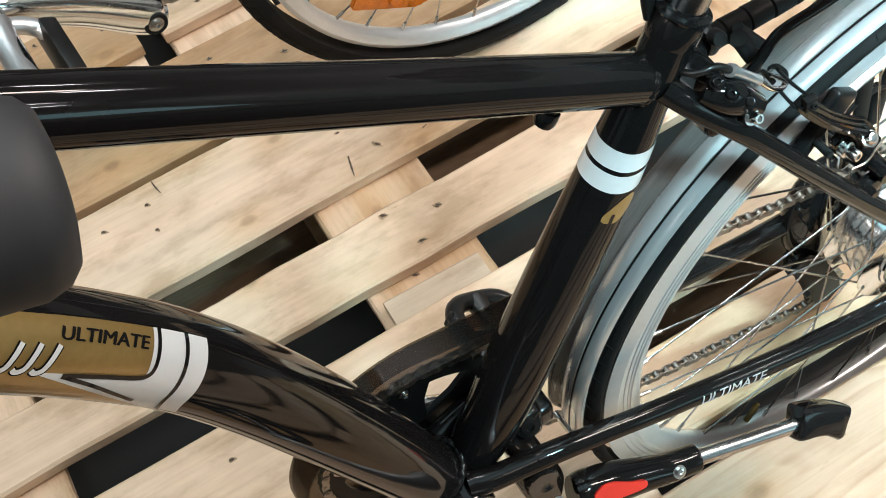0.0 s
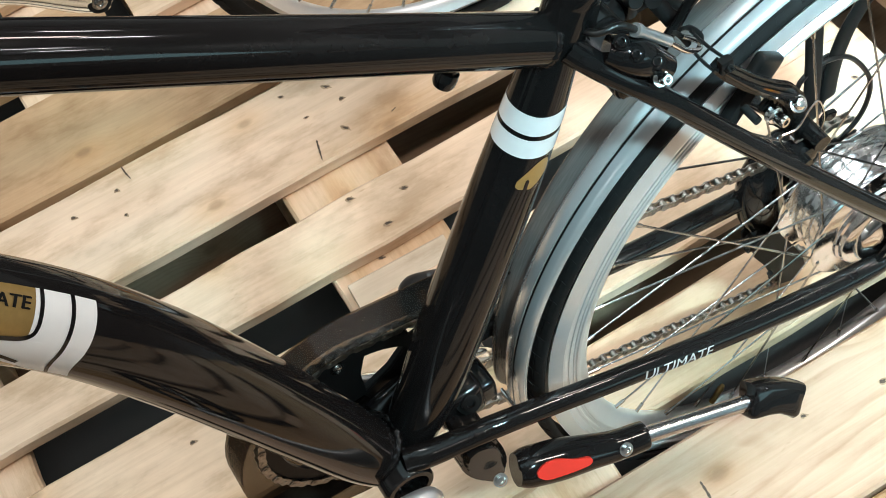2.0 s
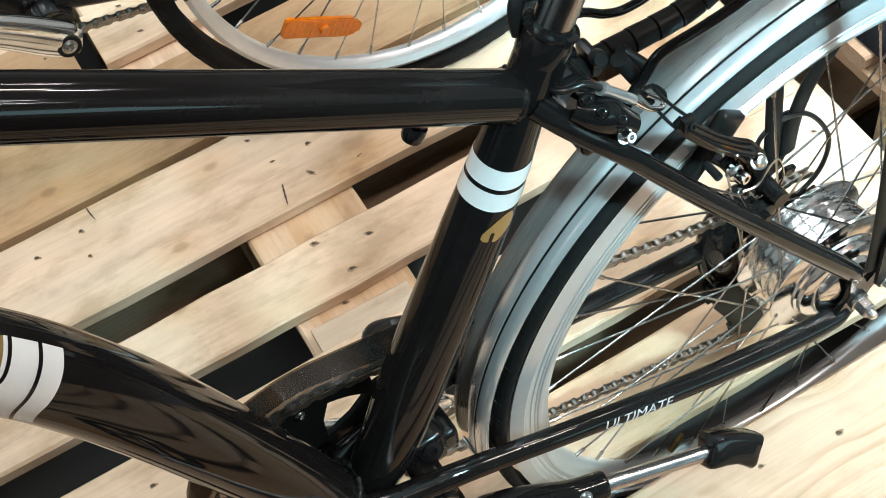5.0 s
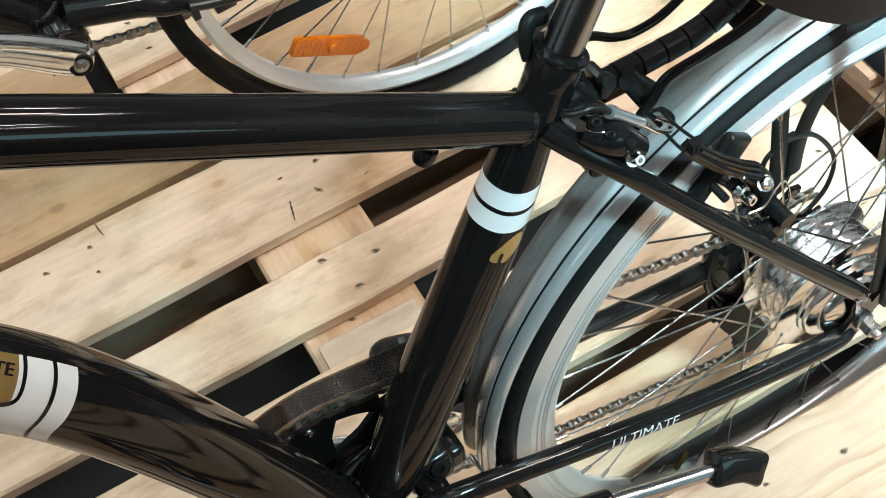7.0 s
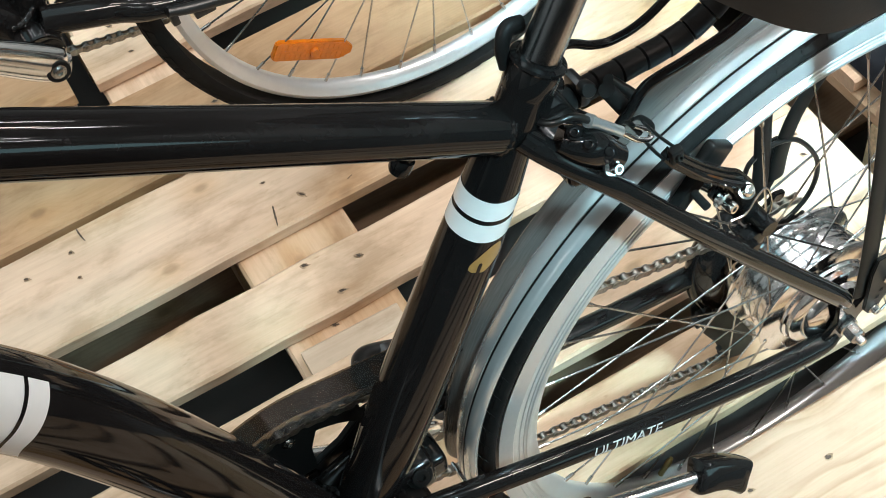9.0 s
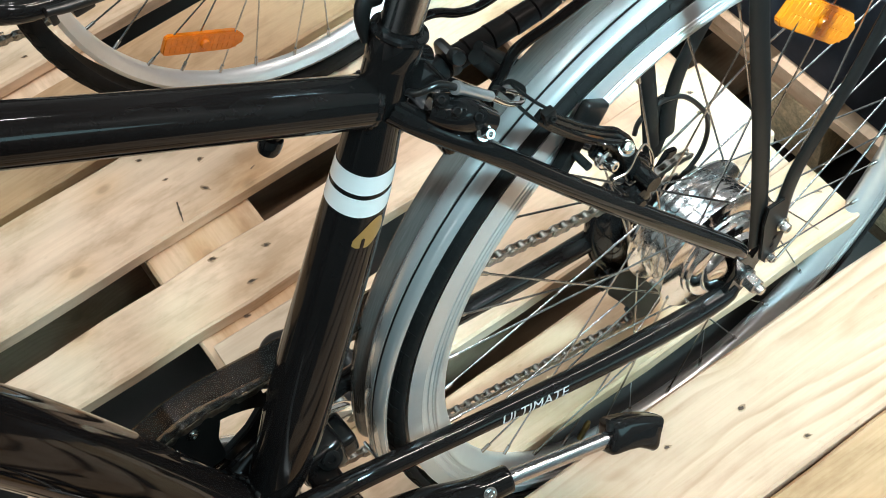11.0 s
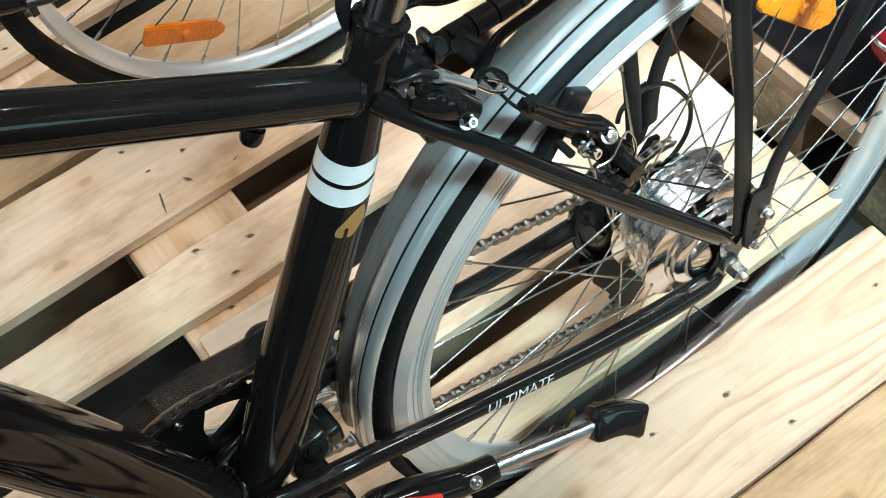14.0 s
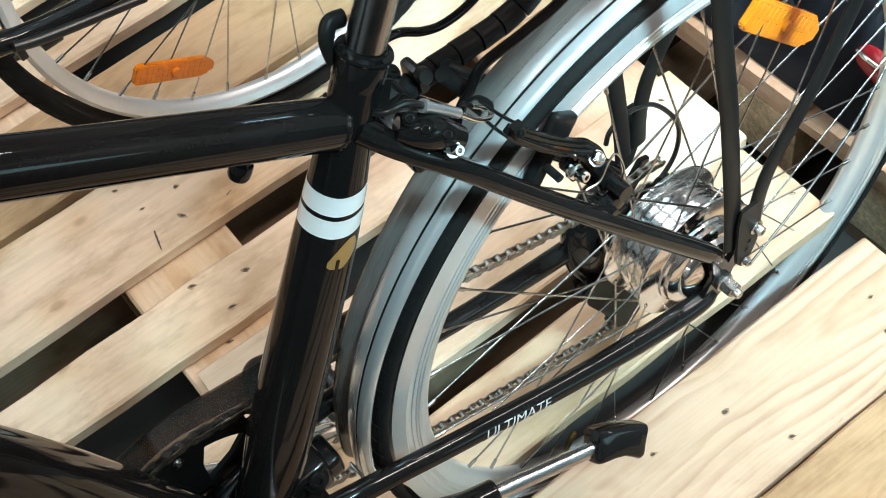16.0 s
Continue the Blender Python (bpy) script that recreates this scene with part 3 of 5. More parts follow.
# ---- wheels ----
def wheel(parent, name, label, at, turn=0.0, rim_mat=M_RIM, hub_r=0.022, hub_big=False, tread=True, spokes=36, tyre_r=0.3605, rim_r=0.3440):
    """A spoked wheel in the xz plane: rim with tyre, hub, spokes, reflector and valve under it."""
    prof = [(rim_r, -0.0118), (rim_r - 0.0015, -0.0124)]
    if rim_r > 0.33:
        # brake track, wear groove, ribbed waist and a bright inner bead
        prof += [(rim_r - 0.0130, -0.0146), (rim_r - 0.0138, -0.0140), (rim_r - 0.0146, -0.0128)]
        for g in range(2):
            r = rim_r - 0.0185 - 0.0048 * g
            prof += [(r, -0.0124), (r - 0.0006, -0.0115), (r - 0.0022, -0.0115), (r - 0.0028, -0.0124)]
        prof += [(0.3165, -0.0126), (0.3157, -0.0138), (0.3135, -0.0142)]
    prof += [(0.3120, -0.0136), (0.3060, -0.0102), (0.3005, -0.0064), (0.2985, -0.0030), (0.2982, 0.0)]
    prof = prof + [(r, -h) for r, h in prof[-2::-1]]
    prof += [(rim_r - 0.004, 0.010), (rim_r - 0.004, -0.010), prof[0]]
    rim = part(name, bm_lathe(prof, 144), rim_mat, parent, label)
    rim.matrix_basis = pose(*at, 0, turn, 0)
    # tyre: carcass and tread blocks
    w = 0.0142 if rim_r > 0.33 else 0.0185
    r0 = (tyre_r + rim_r) / 2 - 0.001
    deep = tyre_r - r0 - 0.0013
    tp = []
    for i in range(17):
        a = radians(-112 + 224 * i / 16)
        tp.append((r0 + deep * math.cos(a), w * math.sin(a)))
    tp.append(tp[0])
    bm = bm_lathe(tp, 144)
    if tread:
        rnd = random.Random(3)
        tb = bmesh.new()
        n = 96
        for i in range(n):
            for sy in (-1, 1):
                a = 2 * math.pi * (i + 0.5 * (sy > 0)) / n
                for (a0, a1, b0, b1) in ((0.010, 0.052, 6, 34), (0.014, 0.056, 40, 62)):
                    vs = []
                    for lift in (0.0, 0.0008):
                        for aa, bb in ((a0, b0), (a1, b0), (a1 + 0.006, b1), (a0 + 0.006, b1)):
                            g = radians(bb)
                            rr = r0 + (deep + lift) * math.cos(g)
                            yy = sy * (w + lift) * math.sin(g)
                            vs.append(tb.verts.new((rr * math.cos(a + aa), yy, rr * math.sin(a + aa))))
                    for f in ((4, 5, 6, 7), (0, 1, 5, 4), (1, 2, 6, 5), (2, 3, 7, 6), (3, 0, 4, 7)):
                        tb.faces.new([vs[q] for q in f])
        bm = join(bm, tb)
    part("tyre", bm, M_RUBBER, rim, "black rubber tyre with block tread")
    # hub
    if hub_big:
        hp = [(0.0, -0.064), (0.0105, -0.064), (0.012, -0.061), (0.019, -0.0595), (0.0215, -0.057), (0.0300, -0.0545), (0.0325, -0.052), (0.0335, -0.047), (0.0400, -0.0455), (0.0425, -0.043), (0.0430, -0.038), (0.0450, -0.0365), (0.0455, -0.0335),
              (0.0470, -0.0325), (0.0640, -0.0320), (0.0650, -0.0312), (0.0650, -0.0292), (0.0640, -0.0284), (0.0560, -0.0280), (0.0545, -0.0260), (0.0545, -0.0225), (0.0570, -0.0215), (0.0570, -0.0185), (0.0540, -0.0175), (0.0540, -0.0110), (0.0570, -0.0100), (0.0570, -0.0070), (0.0540, -0.0060),
              (0.0540, 0.0000), (0.0570, 0.0010), (0.0570, 0.0040), (0.0545, 0.0050), (0.0545, 0.0110), (0.0565, 0.0125), (0.0660, 0.0130), (0.0670, 0.0138), (0.0670, 0.0160), (0.0660, 0.0168), (0.0560, 0.0170), (0.050, 0.0190), (0.030, 0.0260), (0.018, 0.0290), (0.018, 0.052), (0.008, 0.053), (0.0, 0.053)]
    else:
        hp = [(0, -0.05), (0.008, -0.05), (0.012, -0.04), (0.014, -0.036), (0.026, -0.034), (0.026, -0.031), (0.014, -0.028), (0.013, 0.02), (0.026, 0.024), (0.026, 0.027), (0.014, 0.030), (0.012, 0.048), (0, 0.048)]
    if hub_big:
        hp = [(r * (1.07 if r > 0.02 else 1.0), y) for r, y in hp]
    part("hub", bm_lathe(hp, 64), M_HUB, rim, "large polished silver hub with raised rings" if hub_big else "small silver hub")
    fl = ((-0.0302, 0.0655), (0.0149, 0.0675)) if hub_big else ((-0.0325, 0.023), (0.0255, 0.023))
    # spokes, crossing three others
    for i in range(spokes):
        s = i % 2
        y, fr = fl[s]
        out = 1 if (i // 2) % 2 else -1
        a_rim = 2 * math.pi * i / spokes + (radians(3.2) if hub_big else 0.03)
        a_hub = a_rim + out * radians(48 if hub_big else 66)
        p = Vector((fr * math.cos(a_hub), y + (0.002 if out > 0 else -0.002), fr * math.sin(a_hub)))
        q = Vector((0.2990 * math.cos(a_rim), 0.0015 * (1 if s else -1), 0.2990 * math.sin(a_rim)))
        d = (q - p).normalized()
        sp = join(bm_rod(p, q, 0.00105, 6), bm_rod(q - d * 0.012, q, 0.0020, 8), moved(bm_lathe([(0, 0.002), (0.002, 0.001), (0.002, -0.001), (0, -0.002)], 8), Matrix.Translation(p)))
        part("spoke", sp, M_STEEL, rim)
    return rim


def reflector(parent, c, along, up, length=0.10, h=0.0155):
    """An orange spoke reflector with bevelled ends and a ribbed face."""
    along, up = Vector(along).normalized(), Vector(up).normalized()
    n = along.cross(up)
    l = length / 2
    out = [(-l, -h * 0.75), (-l * 0.92, -h), (l * 0.72, -h), (l, -h * 0.35), (l, h * 0.35), (l * 0.72, h), (-l * 0.92, h), (-l, h * 0.75)]
    bm = bm_poly(out, 0.007, 0.0012, "xy")
    for k in range(-6, 7):
        for sy in (-1, 1):
            bm = join(bm, bm_box(l / 9, 0.62 * h, 0.0007, 0.0002, (k * l / 7.6, sy * 0.42 * h, 0.0036), 1))
    bm = join(bm, bm_lathe([(0, 0.008), (0.005, 0.008), (0.006, 0.0065), (0.006, 0.003)], 14, "z"))
    m = Matrix.Translation(c) @ Matrix((along, up, n)).transposed().to_4x4()
    return part("reflector", moved(bm, m), M_ORANGE, parent, "orange plastic spoke reflector")


rear = wheel(bike, "rear_wheel", "silver rear wheel with black tyre and steel spokes", (0, 0, 0), 0.0, hub_big=True)
reflector(rear, (0.131, -0.004, 0.201), (0.105, 0, -0.118), (0.118, 0, 0.105), 0.130, 0.0165)
valve_at = Vector((-0.158, 0, -0.252))
part("valve", moved(bm_lathe([(0, -0.024), (0.0022, -0.023), (0.0026, -0.020), (0.0036, -0.018), (0.0036, -0.012), (0.0032, -0.011), (0.0032, 0.004), (0, 0.004)], 12, "z"), aim(valve_at * 0.985, valve_at * 2)), M_BRASS, rear)
for sgn in (-1, 1):
    nut = bm_lathe([(0, 0.0735), (0.0085, 0.0735), (0.0100, 0.0725), (0.0100, 0.0690)], 30, "y")
    hexn = bm_lathe([(0.0, 0.086), (0.0072, 0.086), (0.0086, 0.0845), (0.0086, 0.0735)], 6, "y")
    ax = bm_lathe([(0, 0.092), (0.0040, 0.092), (0.0047, 0.0905), (0.0047, 0.045)], 16, "y")
    nb = join(nut, hexn, ax)
    if sgn < 0:
        nb = moved(nb, Matrix.Diagonal((1, -1, 1, 1)))
    part("axle_nut", nb, M_STEEL, bike, "zinc axle nut and axle end", angle=25)

# ---- mudguard ----
GR = 0.3715
crown = [(GR - 0.0050, -0.0105), (GR - 0.0034, -0.0112), (GR - 0.0014, -0.0098), (GR + 0.0004, -0.0064), (GR + 0.0013, -0.0010), (GR + 0.0003, -0.0006), (GR + 0.0003, 0.0016), (GR + 0.0013, 0.0020), (GR + 0.0015, 0.0070), (GR + 0.0006, 0.0125), (GR - 0.0016, 0.0165), (GR - 0.0036, 0.0186)]
gp = crown + [(r - 0.0014, y) for r, y in crown[::-1]] + [crown[0]]
mudguard = part("mudguard", bm_lathe(gp, 128, "y", (30, 179)), M_GUARD, bike, "polished silver rear mudguard with a black pinstripe")
flange = [(GR - 0.0036, 0.0188), (GR - 0.0026, 0.0215), (GR + 0.0004, 0.0262), (GR + 0.0014, 0.0312), (GR + 0.0006, 0.0350), (GR - 0.0016, 0.0368)]
lip = flange + [(r - 0.0012, y) for r, y in flange[::-1]] + [flange[0]]
part("guard_lip", bm_lathe(lip, 128, "y", (30, 179)), M_LIP, mudguard, "clear tinted mudguard edge")
part("pinstripe", bm_lathe([(GR + 0.0008, -0.0005), (GR + 0.0008, 0.0015)], 128, "y", (30, 178.9)), M_BLACK, mudguard)
part("end_clip", join(bm_box(0.0030, 0.034, 0.0100, 0.0008, (-GR - 0.0020, 0.006, -0.002)), bm_box(0.0120, 0.010, 0.0060, 0.001, (-GR + 0.003, 0.006, -0.006))), M_STEEL, mudguard, "small bent steel clip")

# ---- second bicycle ----
A2 = Vector((0.3955, 0.557, 0.3505))
bike2 = new("bicycle")
bike2.matrix_basis = Matrix.Translation(A2)
tagged(bike2, "second black bicycle with polished crank, rear wheel on the pallet", "bicycle")
rear2 = wheel(bike2, "rear_wheel", "silver rear wheel with wide black tyre", (0, 0, 0), 7.0, hub_big=False, tyre_r=0.3500, rim_r=0.3170)
reflector(rear2, (-0.155, -0.006, -0.200), (0.0944, 0, -0.0447), (0.0447, 0, 0.0944), 0.105, 0.0130)

# ---- main bicycle: seat post clamp, bottle boss, saddle ----
cl = moved(bm_lathe([(0.0150, -0.018), (0.0172, -0.018), (0.0178, -0.015), (0.0178, 0.002), (0.0170, 0.004), (0.0150, 0.004)], 36, "z"), aim(post0 + seat_way * 0.022, post0 + seat_way))
clamp = part("seat_clamp", cl, M_PAINT, bike, "black seat clamp with quick-release lever")
part("clamp_ring", moved(bm_lathe([(0.0137, -0.002), (0.0188, -0.002), (0.0196, -0.0005), (0.0190, 0.0012), (0.0155, 0.0022), (0.0148, 0.0038), (0.0137, 0.0038)], 36, "z"), aim(post0 + seat_way * 0.0265, post0 + seat_way)), M_PAINT, clamp)
lv = bm_tube([(-0.258, 0.018, 0.503), (-0.268, 0.017, 0.506), (-0.275, 0.013, 0.498), (-0.277, 0.010, 0.483)], [0.0066, 0.0066, 0.0058, 0.0040], 14, 5, True, 0.8)
part("lever", lv, M_BLACK, clamp)

tdir = Vector((-0.158, 0, 0.113)).normalized()
tnor = Vector((-tdir.z, 0, tdir.x))
if tnor.z > 0:
    tnor = -tnor
bpos = Vector((-0.346, 0, 0.4835)) + tnor * 0.0165
bossm = moved(bm_lathe([(0.0052, -0.004), (0.0056, 0.004), (0.0056, 0.0055), (0.0074, 0.0065), (0.0078, 0.010), (0.0076, 0.015), (0.0062, 0.0178), (0.0030, 0.0190), (0, 0.0190)], 20, "z"), aim(bpos, bpos + tnor))
part("frame_plug", bossm, M_PAINT, bike, "black rubber plug under the top tube")

# weld beads where tubes meet
def weld(parent, centre, radius, axis_a, axis_b, n, size, seed):
    rnd = random.Random(seed)
    bm = bmesh.new()
    rings = []
    for k in range(n * 4):
        a = 2 * math.pi * k / (n * 4)
        c = Vector(centre) + radius * (math.cos(a) * Vector(axis_a) + math.sin(a) * Vector(axis_b))
        out = (c - Vector(centre)).normalized()
        ax = Vector(axis_a).cross(Vector(axis_b)).normalized()
        r = size * (0.72 + 0.34 * abs(math.sin(math.pi * k / 4))) + rnd.uniform(-0.0003, 0.0003)
        rings.append([bm.verts.new(c + r * (math.cos(t) * out + math.sin(t) * ax)) for t in (2 * math.pi * i / 8 for i in range(8))])
    for k in range(len(rings)):
        p, q = rings[k], rings[(k + 1) % len(rings)]
        for i in range(8):
            bm.faces.new((p[i], p[(i + 1) % 8], q[(i + 1) % 8], q[i]))
    return part("weld_bead", bm, M_PAINT, parent, "glossy black weld bead", angle=80)


weld(bike, (-0.293, 0, 0.446), 0.0166, (0, 1, 0), (0.58, 0, 0.81), 22, 0.0030, 1)
weld(bike, (-0.503, 0, 0.090), 0.0260, (0, 1, 0), (0.92, 0, 0.38), 22, 0.0036, 2)
weld(bike, (-0.474, 0, 0.085), 0.0215, (0, 1, 0), (0.9, 0, -0.42), 20, 0.0032, 3)


def bm_saddle():
    """Sections from nose to tail: x, half width, top and skirt heights."""
    rows = [(-0.275, 0.010, 0.634, 0.618), (-0.262, 0.030, 0.640, 0.606), (-0.235, 0.046, 0.642, 0.592), (-0.205, 0.066, 0.642, 0.572), (-0.182, 0.096, 0.642, 0.556), (-0.160, 0.130, 0.644, 0.548), (-0.135, 0.148, 0.646, 0.546), (-0.080, 0.152, 0.648, 0.552), (-0.030, 0.125, 0.640, 0.566), (-0.015, 0.040, 0.630, 0.576)]
    rows = spline(rows, 4)
    bm = bmesh.new()
    rings = []
    for x, w, top, low in rows:
        sec = []
        for k in range(25):
            a = math.pi * k / 24
            sec.append(bm.verts.new((x, -w * math.cos(a) * (1 - 0.10 * abs(math.cos(a)) ** 6), low + (top - low) * max(0.0, math.sin(a)) ** 0.55)))
        for k in range(1, 8):
            t = k / 8
            sec.append(bm.verts.new((x, w * 0.9 * (1 - 2 * t), low + 0.018 * math.sin(math.pi * t))))
        rings.append(sec)
    n = len(rings[0])
    for a, b in zip(rings, rings[1:]):
        for k in range(n):
            bm.faces.new((a[k], a[(k + 1) % n], b[(k + 1) % n], b[k]))
    bm.faces.new(rings[0][::-1])
    bm.faces.new(rings[-1])
    return bm


saddle = part("saddle", bm_saddle(), M_PLASTIC, bike, "wide black comfort saddle")
for sy in (-0.022, 0.022):
    part("rail", bm_tube([(-0.25, sy * 0.6, 0.610), (-0.22, sy, 0.582), (-0.15, sy, 0.574), (-0.08, sy * 1.6, 0.580)], 0.0035, 10, 5), M_STEEL, saddle)

# ---- rack legs, plates, guard stays ----
for s in (-1, 1):
    y = 0.0715 * s
    leg = bm_tube([(0.007, y, 0.052), (0.007, y, 0.090), (0.004, y, 0.154), (-0.003, y, 0.259), (-0.013, y, 0.361), (-0.020, y, 0.470)], 0.0100, 14, 5, True, 0.30)
    part("rack_leg", leg, M_BLACK, bike, "flat satin black rack leg")
    y2 = 0.0745 * s
    leg2 = bm_tube([(0.030, y2, 0.050), (0.032, y2, 0.085), (0.038, y2, 0.116), (0.052, y2, 0.148), (0.098, y2, 0.213), (0.135, y2, 0.282), (0.200, y2 * 0.97, 0.405), (0.225, y2 * 0.96, 0.470)], [0.0095, 0.0100, 0.0105, 0.0108, 0.0108, 0.0108, 0.0105, 0.01], 14, 5, True, 0.30)
    part("rack_leg", leg2, M_BLACK, bike, "flat satin black rack leg")
    plate = part("rack_plate", bm_poly([(0.006, 0.034), (0.014, 0.020), (0.025, 0.030), (0.033, 0.048), (0.036, 0.098), (0.030, 0.110), (0.010, 0.112), (0.006, 0.090)], 0.004, 0.001, "xz", 0.0775 * s), M_BLACK, bike)
    part("bolt", bm_bolt((0.028, 0.080 * s, 0.073), (0, s, 0), 0.0050, 0.009), M_STEEL, plate)
    part("bolt", bm_bolt((0.017, 0.080 * s, 0.030), (0, s, 0), 0.0040, 0.006), M_STEEL, plate)
    for k in range(2):
        part("slot", bm_bolt((0.022 - 0.003 * k, 0.0798 * s, 0.056 - 0.010 * k), (0, s, 0), 0.0022, 0.0006), M_BLACK, plate)
    part("guard_stay", bm_tube([(0.022, 0.081 * s, 0.016), (0.095, 0.077 * s, 0.051), (0.178, 0.068 * s, 0.100), (0.318, 0.030 * s, 0.186)], 0.0014, 8, 5), M_STEEL, bike, "thin steel mudguard stay")
rack = join(bm_tube([(-0.204, 0.004, 0.352), (-0.196, 0.004, 0.368), (-0.186, 0.004, 0.379), (-0.176, 0.004, 0.392), (-0.165, 0.004, 0.3965), (-0.133, 0.004, 0.398), (-0.094, 0.004, 0.404), (-0.05, 0.004, 0.425), (0.00, 0.004, 0.466)], [0.0042] * 9, 12, 6), bm_tube([(-0.06, -0.072, 0.470), (0.0, -0.072, 0.470), (0.2, -0.072, 0.470)], 0.005, 10, 3), bm_tube([(-0.06, 0.072, 0.470), (0.0, 0.072, 0.470), (0.2, 0.072, 0.470)], 0.005, 10, 3), bm_rod((0.0, -0.072, 0.470), (0.0, 0.072, 0.470), 0.005))
part("rack", rack, M_PAINT, bike, "glossy black rear rack tubing")

# ---- rim brake ----
for s in (-1, 1):
    mid = [(-0.106, 0.230, 0.0075), (-0.110, 0.252, 0.0080), (-0.117, 0.282, 0.0085), (-0.127, 0.300, 0.0080), (-0.141, 0.314, 0.0072), (-0.161, 0.338, 0.0068), (-0.178, 0.362, 0.0066), (-0.1885, 0.379, 0.0056)]
    left, right = [], []
    for k, (mx, mz, mw) in enumerate(mid):
        p0, p1 = mid[max(k - 1, 0)], mid[min(k + 1, len(mid) - 1)]
        tx, tz = p1[0] - p0[0], p1[1] - p0[1]
        tl = math.hypot(tx, tz)
        left.append((mx - tz / tl * mw, mz + tx / tl * mw))
        right.append((mx + tz / tl * mw, mz - tx / tl * mw))
    ba = part("brake_arm", bm_poly(left + right[::-1], 0.0085, 0.0022, "xz", 0.041 * s), M_CAST, bike, "glossy black cast rim brake arm")
    part("arm_rib", bm_tube([(-0.186, 0.0455 * s, 0.373), (-0.160, 0.046 * s, 0.336), (-0.140, 0.0465 * s, 0.312), (-0.124, 0.047 * s, 0.296)], [0.0016, 0.0026, 0.0030, 0.0028], 8, 5), M_PAINT, ba)
    part("arm_web", bm_poly([(-0.108, 0.262), (-0.100, 0.250), (-0.098, 0.236), (-0.112, 0.228), (-0.134, 0.262), (-0.146, 0.288), (-0.132, 0.302)], 0.006, 0.0015, "xz", 0.036 * s), M_PAINT, ba)
    part("brake_shoe", join(bm_box(0.050, 0.011, 0.013, 0.003), moved(bm_rod((0, 0, 0), (0, 0.022 * s, 0), 0.0035), Matrix.Identity(4))), M_RUBBER, ba).matrix_basis = pose(-0.150, 0.0195 * s, 0.283, 0, -52, 0)
    part("brake_flap", bm_box(0.026, 0.010, 0.026, 0.004, (0, 0, 0), 3), M_PLASTIC, ba).matrix_basis = pose(-0.132, 0.022 * s, 0.312, 0, -52, 0)
    part("bolt", bm_bolt((-0.139, 0.042 * s, 0.285), (0.15, s, 0.1), 0.0048, 0.015), M_CHROME, ba)
    part("washer", moved(bm_lathe([(0.003, 0), (0.0072, 0), (0.0075, 0.003), (0.0065, 0.0040), (0.003, 0.0045)], 18, "z"), aim((-0.139, 0.044 * s, 0.285), (-0.139 + 0.15, 1.044 * s, 0.385))), M_CHROME, ba)
    part("cap_nut", moved(bm_lathe([(0.0066, 0), (0.0068, 0.0025), (0.0054, 0.0028), (0.0050, 0.005), (0.0036, 0.0074), (0, 0.0084)], 16, "z"), aim((-0.120, 0.048 * s, 0.286), (-0.117, 0.090 * s, 0.35))), M_CHROME, ba)
    part("pivot", join(bm_rod((-0.104, 0.040 * s, 0.238), (-0.104, 0.062 * s, 0.238), 0.0075, 16), bm_rod((-0.118, 0.04 * s, 0.226), (-0.118, 0.064 * s, 0.226), 0.0045, 12), bm_box(0.020, 0.012, 0.022, 0.004, (-0.113, 0.052 * s, 0.222))), M_PAINT, ba)
    part("spring", bm_tube([(-0.106, 0.053 * s, 0.232), (-0.098, 0.054 * s, 0.256), (-0.104, 0.053 * s, 0.282), (-0.112, 0.052 * s, 0.276), (-0.122, 0.052 * s, 0.262), (-0.136, 0.051 * s, 0.262), (-0.128, 0.049 * s, 0.240), (-0.120, 0.05 * s, 0.230)], 0.001, 6, 5), M_STEEL, ba)
part("brake_bridge", join(bm_box(0.034, 0.076, 0.024, 0.007, (-0.246, 0, 0.402), 3), bm_tube([(-0.262, -0.024, 0.434), (-0.246, -0.034, 0.424), (-0.226, -0.038, 0.402)], [0.010, 0.013, 0.009], 16, 5), bm_tube([(-0.262, 0.024, 0.434), (-0.246, 0.034, 0.424), (-0.226, 0.038, 0.402)], [0.010, 0.013, 0.009], 16, 5)), M_PAINT, bike, "glossy black brake bridge between the seat stays")
for p in ((-0.250, -0.041, 0.436), (-0.238, -0.046, 0.424), (-0.256, -0.034, 0.446)):
    part("bolt", bm_bolt(p, (-0.2, -0.5, 0.8), 0.0035, 0.004), M_PAINT, bike)
part("bolt", bm_bolt((-0.238, -0.047, 0.409), (0.1, -0.8, 0.5), 0.0040, 0.010), M_CHROME, bike, "chrome socket bolt")
cable = part("brake_cable", bm_tube([(-0.276, 0.010, 0.440), (-0.268, -0.022, 0.452), (-0.253, -0.028, 0.4535), (-0.240, -0.030, 0.441)], 0.0026, 10, 6), M_PLASTIC, bike)
part("ferrule", join(bm_rod((-0.241, -0.030, 0.442), (-0.218, -0.030, 0.414), 0.0038, 18), bm_rod((-0.243, -0.030, 0.444), (-0.240, -0.030, 0.441), 0.0048, 18)), M_ALU, cable, "silver cable ferrule")
part("cable_noodle", bm_tube([(-0.219, -0.030, 0.415), (-0.206, -0.030, 0.396), (-0.195, -0.029, 0.3865), (-0.1905, -0.027, 0.3865), (-0.193, -0.025, 0.392), (-0.203, -0.024, 0.402)], [0.0026, 0.0022, 0.0019, 0.0018, 0.0018, 0.0016], 10, 6), M_CHROME, cable)
